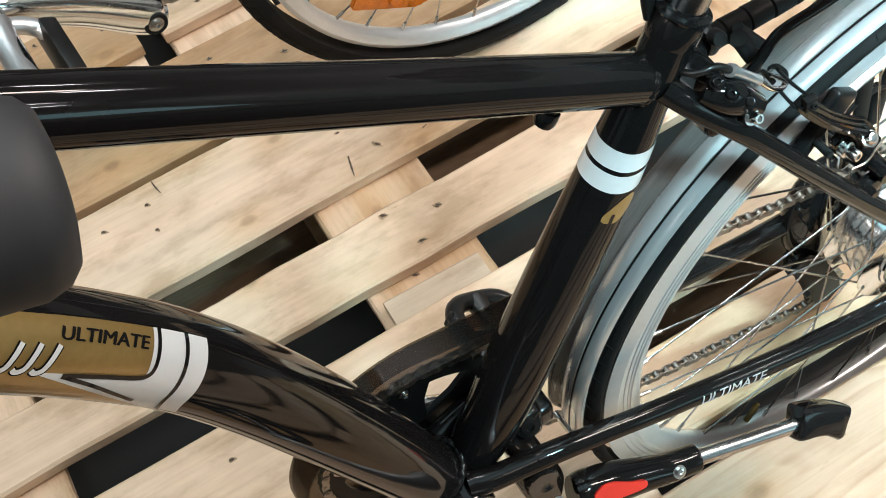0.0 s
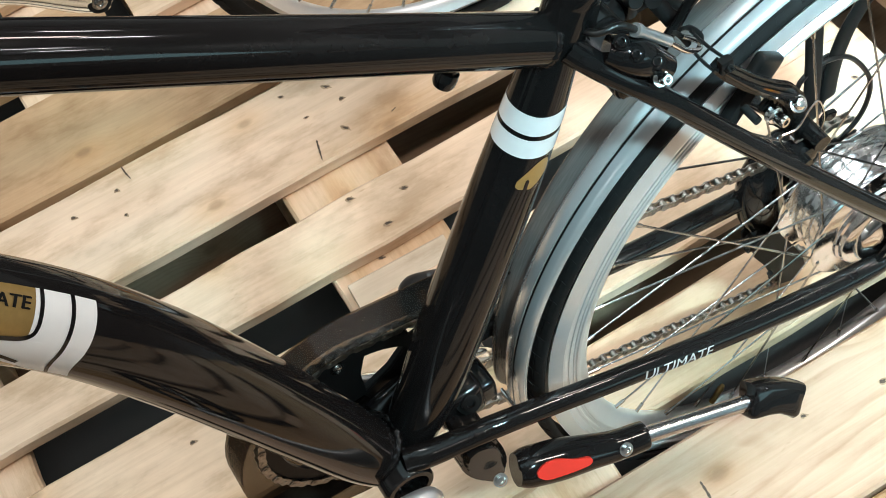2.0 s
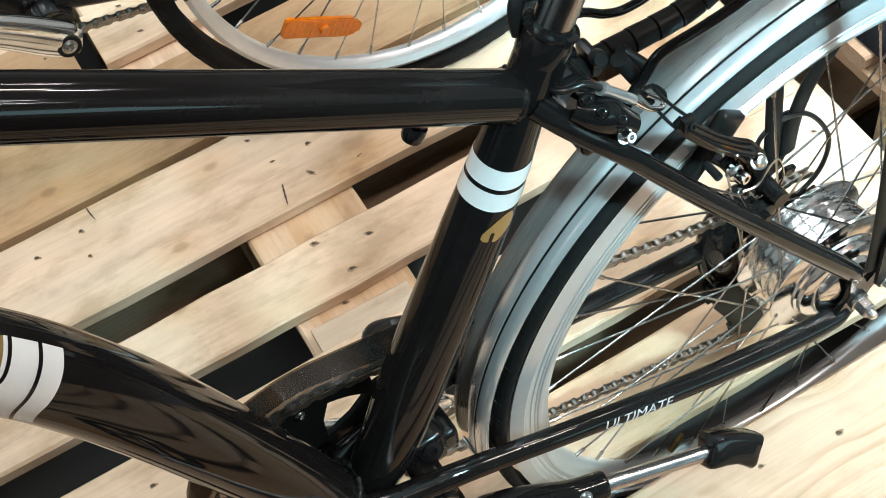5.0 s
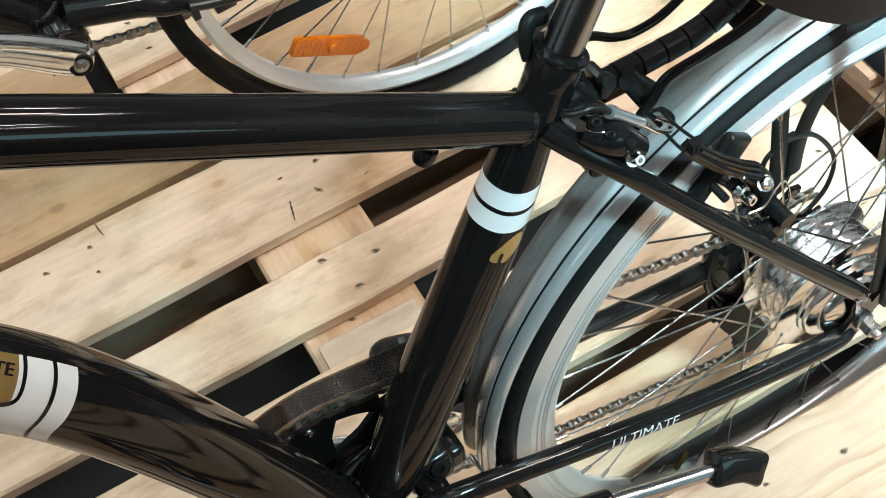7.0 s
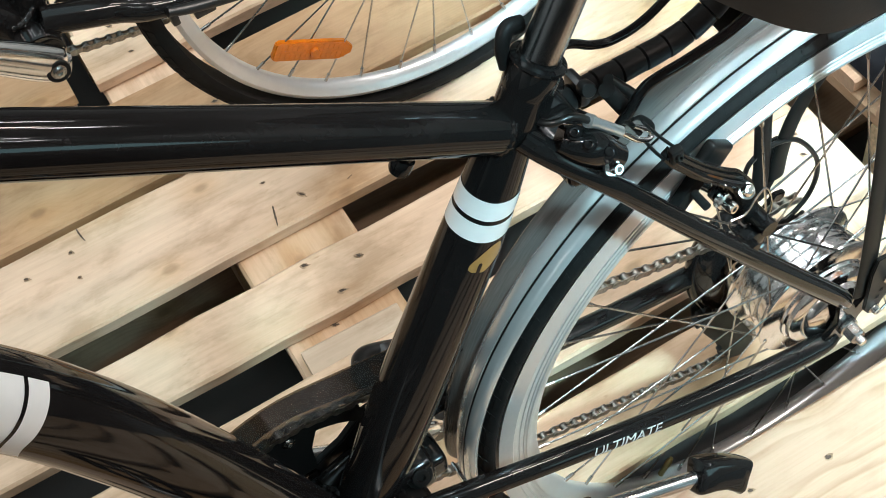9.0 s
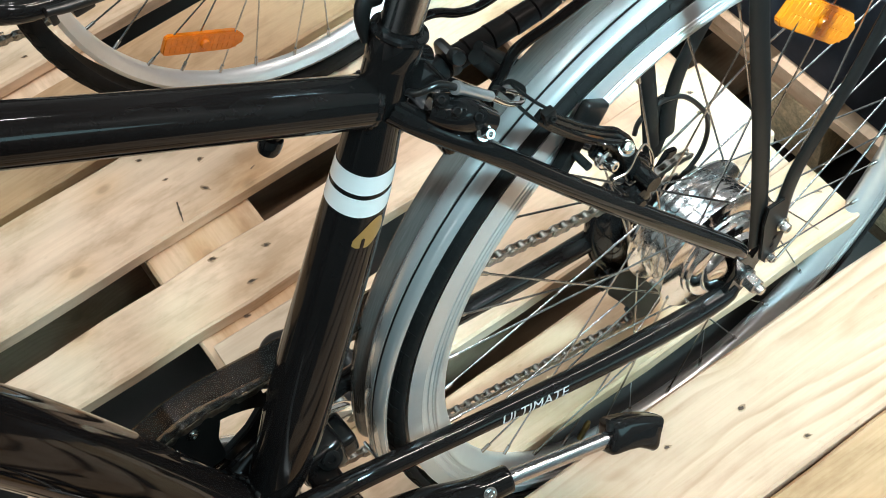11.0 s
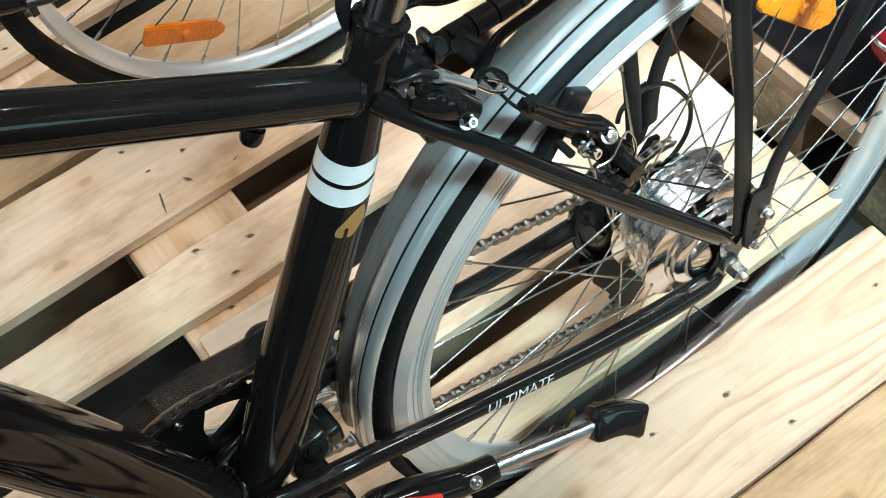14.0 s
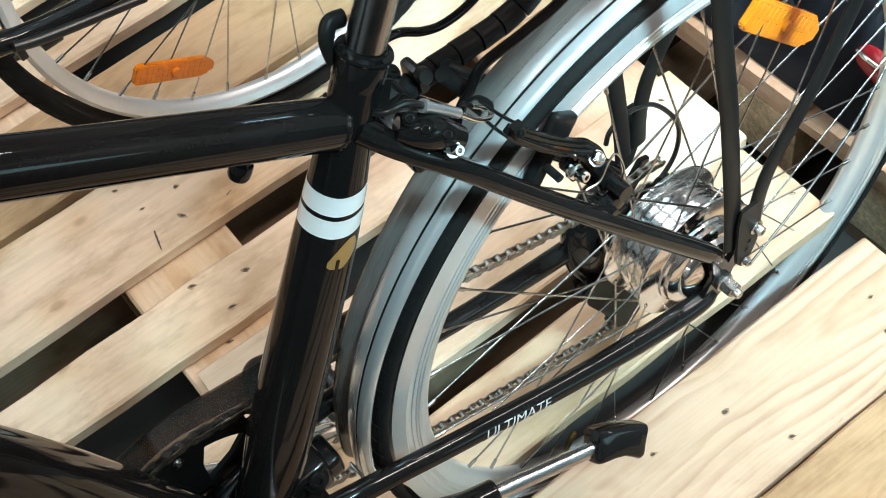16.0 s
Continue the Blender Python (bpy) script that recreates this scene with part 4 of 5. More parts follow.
part("noodle_bracket", join(bm_tube([(-0.204, -0.024, 0.410), (-0.196, -0.022, 0.404), (-0.188, -0.024, 0.391), (-0.192, -0.027, 0.383)], 0.0022, 8, 5, True, 0.5), bm_tube([(-0.209, -0.020, 0.407), (-0.202, -0.018, 0.398), (-0.196, -0.022, 0.386)], 0.0020, 8, 5, True, 0.5)), M_BLACK, cable)
for a, b, c in (((-0.197, -0.025, 0.404), (-0.189, -0.034, 0.390), (-0.1800, -0.0415, 0.3775)), ((-0.1975, -0.029, 0.3865), (-0.194, -0.036, 0.379), (-0.1905, -0.0415, 0.3735))):
    part("brake_wire", bm_tube([a, b, c], 0.0013, 6, 5), M_BLACK, cable)
part("wire_clamp", join(bm_box(0.010, 0.007, 0.013, 0.002, (-0.1835, -0.0445, 0.3770)), bm_bolt((-0.1835, -0.047, 0.3770), (0.1, -0.9, 0.4), 0.0028, 0.004)), M_BLACK, cable)
bel = []
for k in range(13):
    bel.append((0.0044 if k % 2 else 0.0062, 0.0030 * k))
part("cable_boot", moved(bm_lathe([(0, 0)] + bel + [(0, bel[-1][1])], 16, "z"), aim((-0.197, 0.016, 0.398), (-0.180, 0.018, 0.361))), M_RUBBER, cable, "ribbed rubber cable boot")
part("boot_rod", bm_rod((-0.186, 0.030, 0.388), (-0.162, 0.030, 0.352), 0.0042, 14), M_BLACK, cable)

# ---- wrapped wire bundle and its neighbours ----
bp = spline([(-0.272, 0.034, 0.384), (-0.240, 0.036, 0.381), (-0.205, 0.040, 0.378), (-0.170, 0.040, 0.3765), (-0.125, 0.040, 0.3755), (-0.095, 0.040, 0.384), (-0.070, 0.041, 0.400), (-0.02, 0.044, 0.440)], 48)
blen = np.r_[0, np.cumsum(np.linalg.norm(np.diff(bp, axis=0), axis=1))]
brad = [0.0099 - 0.0020 * (1 if (l / 0.0205) % 1 > 0.93 else 0) - 0.0005 * ((l / 0.0205) % 1) for l in blen]
bundle = part("cable_sleeve", bm_tube(bp[:-1].tolist(), brad[:-1], 18, 1), M_BLACK, bike, "black spiral wrap round the cables")
part("wire_clip", join(bm_box(0.009, 0.024, 0.021, 0.004, (-0.206, 0.040, 0.384)), moved(bm_lathe([(0.0, 0.010), (0.0050, 0.010), (0.0062, 0.008), (0.0062, 0.0)], 18, "z"), aim((-0.205, 0.032, 0.391), (-0.213, -0.02, 0.424)))), M_PLASTIC, bundle)
part("gear_cable", bm_tube([(-0.250, 0.034, 0.446), (-0.216, 0.034, 0.441), (-0.196, 0.034, 0.427), (-0.177, 0.034, 0.420), (-0.148, 0.036, 0.421), (-0.100, 0.04, 0.440), (-0.04, 0.04, 0.460)], 0.0034, 12, 6), M_PAINT, bike)

# ---- drive: chainring, cranks, chain, gears ----
RING = (BB[0], 0.045, 0.072)
cr = bmesh.new()
teeth = 46
rows = []
for k in range(teeth * 4):
    a = 2 * math.pi * k / (teeth * 4)
    r = 0.0945 if k % 4 in (1, 2) else 0.0895
    rows.append((RING[0] + r * math.cos(a), RING[2] + r * math.sin(a)))
inner = [(RING[0] + 0.076 * math.cos(2 * math.pi * k / (teeth * 4)), RING[2] + 0.076 * math.sin(2 * math.pi * k / (teeth * 4))) for k in range(teeth * 4)]
for y in (0.0435, 0.0465):
    o = [cr.verts.new((x, y, z)) for x, z in rows]
    i_ = [cr.verts.new((x, y, z)) for x, z in inner]
    for k in range(len(o)):
        j = (k + 1) % len(o)
        cr.faces.new((o[k], o[j], i_[j], i_[k]))
cr.verts.ensure_lookup_table()
half = len(rows) * 2
for k in range(len(rows)):
    j = (k + 1) % len(rows)
    cr.faces.new((cr.verts[k], cr.verts[j], cr.verts[half + j], cr.verts[half + k]))
    cr.faces.new((cr.verts[len(rows) + k], cr.verts[len(rows) + j], cr.verts[half + len(rows) + j], cr.verts[half + len(rows) + k]))
ring = part("chainring", cr, M_BLACK, bike, "black toothed chainring", angle=30)
for k in range(5):
    a = radians(20 + 72 * k)
    sp = bm_poly([(0.012, -0.012), (0.045, -0.015), (0.066, -0.024), (0.078, -0.030), (0.081, -0.012), (0.081, 0.012), (0.078, 0.030), (0.066, 0.024), (0.045, 0.015), (0.012, 0.012)], 0.007, 0.0012)
    part("spider_arm", moved(sp, Matrix.Translation(RING) @ pose(0, 0.004, 0, 0, -math.degrees(a), 0)), M_BLACK, ring)
    part("ring_bolt", bm_bolt((RING[0] + 0.079 * math.cos(a), 0.043, RING[2] + 0.079 * math.sin(a)), (0, -1, 0), 0.0042, 0.003), M_STEEL, ring)


def crank(side, angle, metal):
    d = Vector((math.cos(radians(angle)), 0, math.sin(radians(angle))))
    c = Vector((BB[0], 0, RING[2]))
    pts = [c + d * t + Vector((0, side * y, 0)) for t, y in ((-0.016, 0.060), (0.0, 0.062), (0.05, 0.066), (0.11, 0.072), (0.158, 0.078), (0.180, 0.079))]
    bm = bm_tube([tuple(p) for p in pts], [0.010, 0.0195, 0.0155, 0.0135, 0.0145, 0.009], 18, 6, True, 0.62)
    ob = part("crank_arm", bm, metal, bike, "polished aluminium crank arm")
    part("crank_bolt", bm_bolt(tuple(c + Vector((0, side * 0.0735, 0))), (0, side, 0), 0.0085, 0.005), M_STEEL, ob)
    e = c + d * 0.17
    rim_pts = []
    for k in range(33):
        a = 2 * math.pi * k / 32
        ca, sa = math.cos(a), math.sin(a)
        rim_pts.append((0.038 * math.copysign(abs(ca) ** 0.55, ca), 0.045 * math.copysign(abs(sa) ** 0.55, sa), 0))
    body = join(bm_tube(rim_pts, 0.0095, 12, 2, False), bm_tube([(0, -0.045, 0), (0, -0.02, 0), (0, 0.02, 0), (0, 0.045, 0)], [0.012, 0.0095, 0.0095, 0.012], 16, 4), bm_box(0.07, 0.012, 0.012, 0.004))
    for k in range(7):
        for sx in (-1, 1):
            body = join(body, bm_box(0.006, 0.006, 0.019, 0.002, (sx * 0.043, -0.03 + 0.010 * k, 0), 1))
    pd = part("pedal", body, M_PLASTIC, ob, "black serrated pedal")
    pd.matrix_basis = Matrix.Translation(e + Vector((0.004, side * 0.145, -0.012))) @ pose(0, 0, 0, 0, 32, 0)
    part("spindle", bm_rod(e + Vector((0, side * 0.07, 0)), e + Vector((0.003, side * 0.19, -0.010)), 0.0065, 12), M_STEEL, ob)
    return ob


crank(1, -40, M_CHROME)
crank(-1, 148, M_ALU)


def link_mesh(outer):
    pr = []
    for sx in (-1, 1):
        for k in range(7):
            a = radians(-90 + 30 * k) if sx > 0 else radians(90 + 30 * k)
            pr.append((sx * 0.00635 + 0.0041 * math.cos(a), 0.0041 * math.sin(a)))
        pr.append((0.0, 0.0029 * sx))
    w = 0.0035 if outer else 0.0023
    bm = join(bm_poly(pr, 0.0011, 0.0, "xz", w), bm_poly(pr, 0.0011, 0.0, "xz", -w))
    if outer:
        for sx in (-1, 1):
            bm = join(bm, bm_rod((sx * 0.00635, -0.0046, 0), (sx * 0.00635, 0.0046, 0), 0.0018, 8))
    else:
        for sx in (-1, 1):
            bm = join(bm, bm_rod((sx * 0.00635, -0.0023, 0), (sx * 0.00635, 0.0023, 0), 0.0039, 10))
    me = mesh_of("chain_link", bm)
    me.materials.append(M_CHAIN)
    return me


def lay_chain(parent, pts, y):
    """Links set nose to tail along a line in the plane at y."""
    p = np.array(pts, float)
    L = np.r_[0, np.cumsum(np.linalg.norm(np.diff(p, axis=0), axis=1))]
    n = int(L[-1] / 0.0127)
    kinds = (link_mesh(True), link_mesh(False))
    at_ = lambda s: np.array([np.interp(s, L, p[:, 0]), np.interp(s, L, p[:, 1])])
    for k in range(n):
        a, b = at_(k * 0.0127), at_((k + 1) * 0.0127)
        d = b - a
        ob = new("chain_link", kinds[k % 2])
        ob.parent = parent
        ob.matrix_basis = pose((a[0] + b[0]) / 2, y, (a[1] + b[1]) / 2, 0, -math.degrees(math.atan2(d[1], d[0])), 0)


chain = part("chain", bm_rod((-0.2, 0.043, -0.130), (-0.2, 0.047, -0.130), 0.0018, 8), M_CHAIN, bike, "oiled steel chain")
cp = [(0.03 + 0.0, 0.049), (0.005, 0.054)]
cp += [(-0.045, 0.050), (-0.127, 0.076), (-0.213, 0.106), (-0.430, 0.152)]
for k in range(25):
    a = radians(70 + 220 * k / 24)
    cp.append((RING[0] + 0.0935 * math.cos(a), RING[2] + 0.0935 * math.sin(a)))
cp += [(-0.279, -0.104), (-0.189, -0.133), (-0.070, -0.172), (-0.032, -0.181)]
for k in range(8):
    a = radians(-100 + 190 * k / 7)
    cp.append((-0.028 + 0.022 * math.cos(a), -0.158 + 0.022 * math.sin(a)))
cp += [(-0.060, -0.090)]
lay_chain(chain, cp, 0.045)

for k, (r, y) in enumerate(((0.054, 0.031), (0.048, 0.035), (0.042, 0.039), (0.037, 0.043), (0.032, 0.047), (0.027, 0.051))):
    n = int(r * 2 * math.pi / 0.0127)
    out = []
    for j in range(n * 4):
        a = 2 * math.pi * j / (n * 4)
        rr = r if j % 4 in (1, 2) else r - 0.0042
        out.append((rr * math.cos(a), rr * math.sin(a)))
    part("sprocket", bm_poly(out, 0.0018, 0, "xz", y), M_CHAIN if k else M_BLACK, rear, angle=30)

der = part("derailleur", bm_tube([(-0.030, 0.060, 0.062), (-0.040, 0.060, 0.052), (-0.058, 0.058, 0.020), (-0.060, 0.057, -0.020), (-0.048, 0.056, -0.065), (-0.034, 0.056, -0.100), (-0.030, 0.056, -0.112)], [0.006, 0.016, 0.024, 0.026, 0.023, 0.016, 0.005], 20, 6, True, 0.7), M_PAINT, bike, "rounded black rear derailleur body")
for y in (0.036, 0.055):
    part("cage_plate", bm_poly([(-0.082, -0.056), (-0.066, -0.046), (-0.046, -0.070), (-0.016, -0.140), (-0.012, -0.164), (-0.026, -0.178), (-0.044, -0.168), (-0.056, -0.130), (-0.080, -0.080)], 0.002, 0.0006, "xz", y), M_BLACK, der)
for c in ((-0.064, -0.068), (-0.030, -0.158)):
    out = []
    for j in range(44):
        a = 2 * math.pi * j / 44
        rr = 0.0215 if j % 4 in (1, 2) else 0.017
        out.append((c[0] + rr * math.cos(a), c[1] + rr * math.sin(a)))
    part("jockey_wheel", bm_poly(out, 0.006, 0, "xz", 0.0455), M_PLASTIC, der)
part("gear_wire", bm_tube([(-0.012, 0.072, 0.090), (-0.006, 0.072, 0.104), (0.014, 0.072, 0.112), (0.048, 0.072, 0.096), (0.076, 0.070, 0.046), (0.074, 0.068, 0.006), (0.052, 0.066, -0.016), (0.016, 0.066, -0.026)], 0.0026, 10, 7), M_PLASTIC, bike, "looped black gear cable")

# smoked chain guard: a band round the ring and along the upper run
gout, ginn = [], []
for k in range(30):
    a = radians(292 - 212 * k / 29)
    gout.append((RING[0] + 0.118 * math.cos(a), RING[2] + 0.118 * math.sin(a)))
    ginn.append((RING[0] + 0.082 * math.cos(a), RING[2] + 0.082 * math.sin(a)))
for t in (0.25, 0.5, 0.75, 1.0):
    gout.append((gout[29][0] * (1 - t) + -0.300 * t, gout[29][1] * (1 - t) + 0.152 * t))
    ginn.append((ginn[29][0] * (1 - t) + -0.300 * t, ginn[29][1] * (1 - t) + 0.098 * t))
gb = bmesh.new()
rows = []
for (ox, oz), (ix, iz) in zip(gout, ginn):
    m_ = ((ox - ix), (oz - iz))
    rows.append([gb.verts.new(v) for v in ((ix, 0.0605, iz), (ix, 0.062, iz), (ox - m_[0] * 0.08, 0.062, oz - m_[1] * 0.08), (ox, 0.059, oz), (ox, 0.030, oz), (ox - m_[0] * 0.05, 0.030, oz - m_[1] * 0.05), (ox - m_[0] * 0.05, 0.058, oz - m_[1] * 0.05), (ox - m_[0] * 0.1, 0.0605, oz - m_[1] * 0.1))])
for a, b in zip(rows, rows[1:]):
    for k in range(8):
        gb.faces.new((a[k], a[(k + 1) % 8], b[(k + 1) % 8], b[k]))
gb.faces.new(rows[0])
gb.faces.new(rows[-1][::-1])
part("chain_guard", gb, M_SMOKE, bike, "smoked clear plastic chain guard")

# ---- kickstand and its bracket ----
part("stand_bracket", join(bm_box(0.046, 0.042, 0.044, 0.009, (-0.418, 0.022, 0.048), 3), bm_box(0.024, 0.034, 0.028, 0.006, (-0.394, 0.022, 0.042), 3), bm_box(0.028, 0.040, 0.030, 0.006, (-0.424, -0.010, 0.036), 3)), M_PAINT, bike, "black bracket between the chain stays")
part("bolt", bm_bolt((-0.412, 0.001, 0.060), (0, -1, 0.6), 0.0080, 0.005), M_BLACK, bike)
K0, K1, K2, K3 = Vector((-0.424, -0.047, 0.010)), Vector((-0.317, -0.070, -0.026)), Vector((-0.192, -0.090, -0.052)), Vector((-0.143, -0.103, -0.082))
stand = part("kickstand", bm_tube([tuple(K0.lerp(K1, 0.17)), tuple(K0.lerp(K1, 0.24)), tuple(K0.lerp(K1, 0.34)), tuple(K0.lerp(K1, 0.55)), tuple(K0.lerp(K1, 0.80)), tuple(K1), tuple(K1 + (K2 - K1) * 0.20), tuple(K1 + (K2 - K1) * 0.23)], [0.0150, 0.0178, 0.0188, 0.0186, 0.0158, 0.0142, 0.0134, 0.0124], 24, 7), M_PAINT, bike, "black folding kickstand with red inlay and metal leg")
drop_out = spline([(-0.444, 0.074), (-0.449, 0.052), (-0.442, 0.022), (-0.428, -0.003), (-0.416, -0.005), (-0.408, 0.018), (-0.409, 0.046), (-0.414, 0.066), (-0.430, 0.078), (-0.444, 0.074)], 3)[:-1].tolist()
part("stand_joint", bm_poly(drop_out, 0.024, 0.0050, "xz", -0.037), M_PAINT, stand, "black teardrop-shaped hinge plate")
part("stand_leg", bm_rod(K1 + (K2 - K1) * 0.1, K2 + (K3 - K2) * 0.3, 0.0078, 20), M_LEG, stand, "brushed aluminium stand leg")


def bm_boxy(rows, wide, power=0.45):
    """A bar with a rounded oblong section; rows of (centre, half width, half thickness), wide: the broad direction."""
    bm = bmesh.new()
    rings = []
    for k, (c, w, t) in enumerate(rows):
        d = (rows[min(k + 1, len(rows) - 1)][0] - rows[max(k - 1, 0)][0]).normalized()
        u = (wide - d * wide.dot(d)).normalized()
        n = d.cross(u)
        ring_ = []
        for j in range(28):
            a = 2 * math.pi * j / 28
            ca, sa = math.cos(a), math.sin(a)
            ring_.append(bm.verts.new(c + u * w * math.copysign(abs(ca) ** power, ca) + n * t * math.copysign(abs(sa) ** power, sa)))
        rings.append(ring_)
    for p, q in zip(rings, rings[1:]):
        for j in range(28):
            bm.faces.new((p[j], p[(j + 1) % 28], q[(j + 1) % 28], q[j]))
    bm.faces.new(rings[0][::-1])
    bm.faces.new(rings[-1])
    return bm


view_side = Vector((-0.10, -0.72, 0.68)).normalized()
fd = (K3 - K2).normalized()
fw = fd.cross(view_side).normalized()
if fw.z < 0:
    fw = -fw
F0, F1 = K2 + fd * 0.004, K3 + fd * 0.001
foot_rows = []
for t, w, th, lift in ((0.0, 0.0140, 0.0105, 0.0), (0.02, 0.0165, 0.0125, 0.0), (0.10, 0.0170, 0.0132, 0.0004), (0.35, 0.0162, 0.0135, 0.0022), (0.60, 0.0158, 0.0135, 0.0026), (0.85, 0.0166, 0.0132, 0.0002), (0.97, 0.0172, 0.0128, -0.0020), (1.0, 0.0155, 0.0112, -0.0022)):
    foot_rows.append((F0.lerp(F1, t) + fw * lift, w, th))
part("stand_foot", bm_boxy(foot_rows, fw), M_PAINT, stand, "black moulded plastic stand foot", angle=50)
kd = (K1 - K0).normalized()
kn = (view_side - kd * view_side.dot(kd)).normalized()
kw = kd.cross(kn)
inlay = bmesh.new()
ol = [(-0.026, 0.0040), (-0.017, 0.0085), (0.000, 0.0078), (0.020, 0.0048), (0.026, 0.0020), (0.025, -0.0032), (0.010, -0.0052), (-0.006, -0.0088), (-0.018, -0.0076), (-0.026, -0.0020)]
ol = spline(ol + [ol[0]], 4)[:-1].tolist()
kc = K0.lerp(K1, 0.50)
lo = [inlay.verts.new(kc + kd * a + kw * b + kn * 0.010) for a, b in ol]
hi = [inlay.verts.new(kc + kd * a * 0.97 + kw * b * 0.94 + kn * (0.0206 - 20 * b * b)) for a, b in ol]
inlay.faces.new(hi)
for k in range(len(ol)):
    j = (k + 1) % len(ol)
    inlay.faces.new((lo[k], lo[j], hi[j], hi[k]))
part("inlay", inlay, M_RED, stand, "glossy red inlay")
for c, r in ((K0, 0.0055), (K1 + kd * 0.004, 0.0055)):
    part("bolt", bm_bolt(c + kn * (0.0130 if c is K0 else 0.0138), kn, r * 0.8, 0.003), M_CHROME, stand)


# ---- decals: patches that follow a tube ----
def tube_frame(rows, n=40):
    r = spline(rows, n)
    path, rad = r[:, :3], r[:, 3]
    _, side, up = frames(path)
    L = np.r_[0, np.cumsum(np.linalg.norm(np.diff(path, axis=0), axis=1))]

    def place(s, deg, lift):
        out = []
        for src in (path, side, up):
            out.append(np.array([np.interp(s, L, src[:, c]) for c in range(3)]))
        a = radians(deg)
        return out[0] + (np.interp(s, L, rad) + lift) * (math.cos(a) * out[1] + math.sin(a) * out[2])

    return place


def patch(name, place, edges, material, parent, lift, label=""):
    """A strip on a tube: rows of (angle, s start, s end)."""
    bm = bmesh.new()
    last = None
    for deg, s0, s1 in edges:
        row = [bm.verts.new(place(s0 + (s1 - s0) * k / 10, deg, lift)) for k in range(11)]
        if last:
            for k in range(10):
                bm.faces.new((last[k], last[k + 1], row[k + 1], row[k]))
        last = row
    return part(name, bm, material, parent, label)


def rows_between(deg0, deg1, f0, f1, n=14):
    return [(deg0 + (deg1 - deg0) * k / n, f0(k / n), f1(k / n)) for k in range(n + 1)]


pst = tube_frame(ST)


def curl(t):
    """The bands sweep up towards their rear end."""
    return 0.007 * max(0.0, (t - 0.58) / 0.42) ** 1.5


for s0, s1 in ((0.3655, 0.3825), (0.3465, 0.3630)):
    patch("white_band", pst, rows_between(60, -134, lambda t: s0 + 0.0008 + curl(t) + 0.0035 * max(0, t - 0.95) * 20, lambda t: s1 - 0.0004 + curl(t) - 0.0035 * max(0, t - 0.95) * 20, 40), M_WHITE, seat_tube, 0.0003, "white painted band")
patch("gold_mark", pst, rows_between(-60, -116, lambda t: 0.3205 + 0.013 * max(0.0, (t - 0.5) / 0.5) ** 1.4 + 0.002 * max(0.0, 0.12 - t) * 8, lambda t: 0.3270 + 0.0200 * math.sin(1.5708 * min(t / 0.75, 1.0)) - 0.0075 * max(0.0, (t - 0.8) / 0.2) ** 2, 28), M_GOLD, seat_tube, 0.0003, "small gold arch-shaped mark")
patch("gold_slit", pst, rows_between(-75, -82, lambda t: 0.3200, lambda t: 0.3298 - 0.0012 * abs(2 * t - 1), 4), M_PAINT, seat_tube, 0.0006)

pdt = tube_frame(DT)
END = 0.70


def edge_a(t):
    """The rounded rear edge of the decal, from the tube's top side (0) to its bottom (1)."""
    return 0.4225 - 0.0015 * math.sin(math.pi * t) - 0.012 * max(0, t - 0.72) ** 2 * 9


TOP, BOT = -158, -58
GOLD0 = 0.4715


def white_end(deg):
    """Where the white field stops towards the front: along the gold panel, then a pointed flag below it."""
    if deg < -112:
        return GOLD0
    if deg < -100:
        u = (deg + 112) / 12
        return GOLD0 + 0.006 * (1 - math.sqrt(max(0.0, 1 - u * u)))
    if deg < -97:
        return 0.5430
    return 0.5430 + (0.462 - 0.5430) * (deg + 97) / 35


def ribbon(name, place, pts, width, material, parent, lift):
    """A narrow line on a tube through (s, angle) points, of one width."""
    p = spline(pts, 8)
    bm = bmesh.new()
    last = None
    for k in range(len(p)):
        d = p[min(k + 1, len(p) - 1)] - p[max(k - 1, 0)]
        d = np.array([d[0], math.radians(d[1]) * 0.031])
        d /= np.linalg.norm(d)
        nx, ny = -d[1] * width / 2, d[0] * width / 2
        row = [bm.verts.new(place(p[k][0] + sg * nx, p[k][1] + math.degrees(sg * ny / 0.031), lift)) for sg in (-1, 1)]
        if last:
            bm.faces.new((last[0], last[1], row[1], row[0]))
        last = row
    return part(name, bm, material, parent)


SHIFT = 0.007
edge_b = lambda t: edge_a(t) + SHIFT
patch("gold_panel", pdt, rows_between(TOP, BOT, lambda t: 0.462, lambda t: END, 24), M_GOLD, down_tube, 0.0003, "gold decal panel")
patch("white_field", pdt, [(TOP + (BOT - TOP) * k / 50, edge_b(k / 50), max(edge_b(k / 50) + 0.004, white_end(TOP + (BOT - TOP) * k / 50))) for k in range(51)], M_WHITE, down_tube, 0.0006, "white painted decal field")
patch("black_line", pdt, rows_between(TOP, BOT + 1, lambda t: edge_b(t) + 0.0155, lambda t: edge_b(t) + 0.0185, 24), M_PAINT, down_tube, 0.0009)
ribbon("black_line", pdt, [(0.4675, TOP), (0.4672, -135), (0.4675, -117), (0.4700, -108), (0.4780, -103), (0.500, -100.5), (0.527, -98)], 0.0028, M_PAINT, down_tube, 0.0009)
ribbon("black_line", pdt, [(0.527, -97), (0.505, -89), (0.485, -80), (0.466, -71)], 0.0026, M_PAINT, down_tube, 0.0009)
ribbon("white_line", pdt, [(0.500, -62), (0.56, -66), (0.64, -68)], 0.0022, M_WHITE, down_tube, 0.0009)


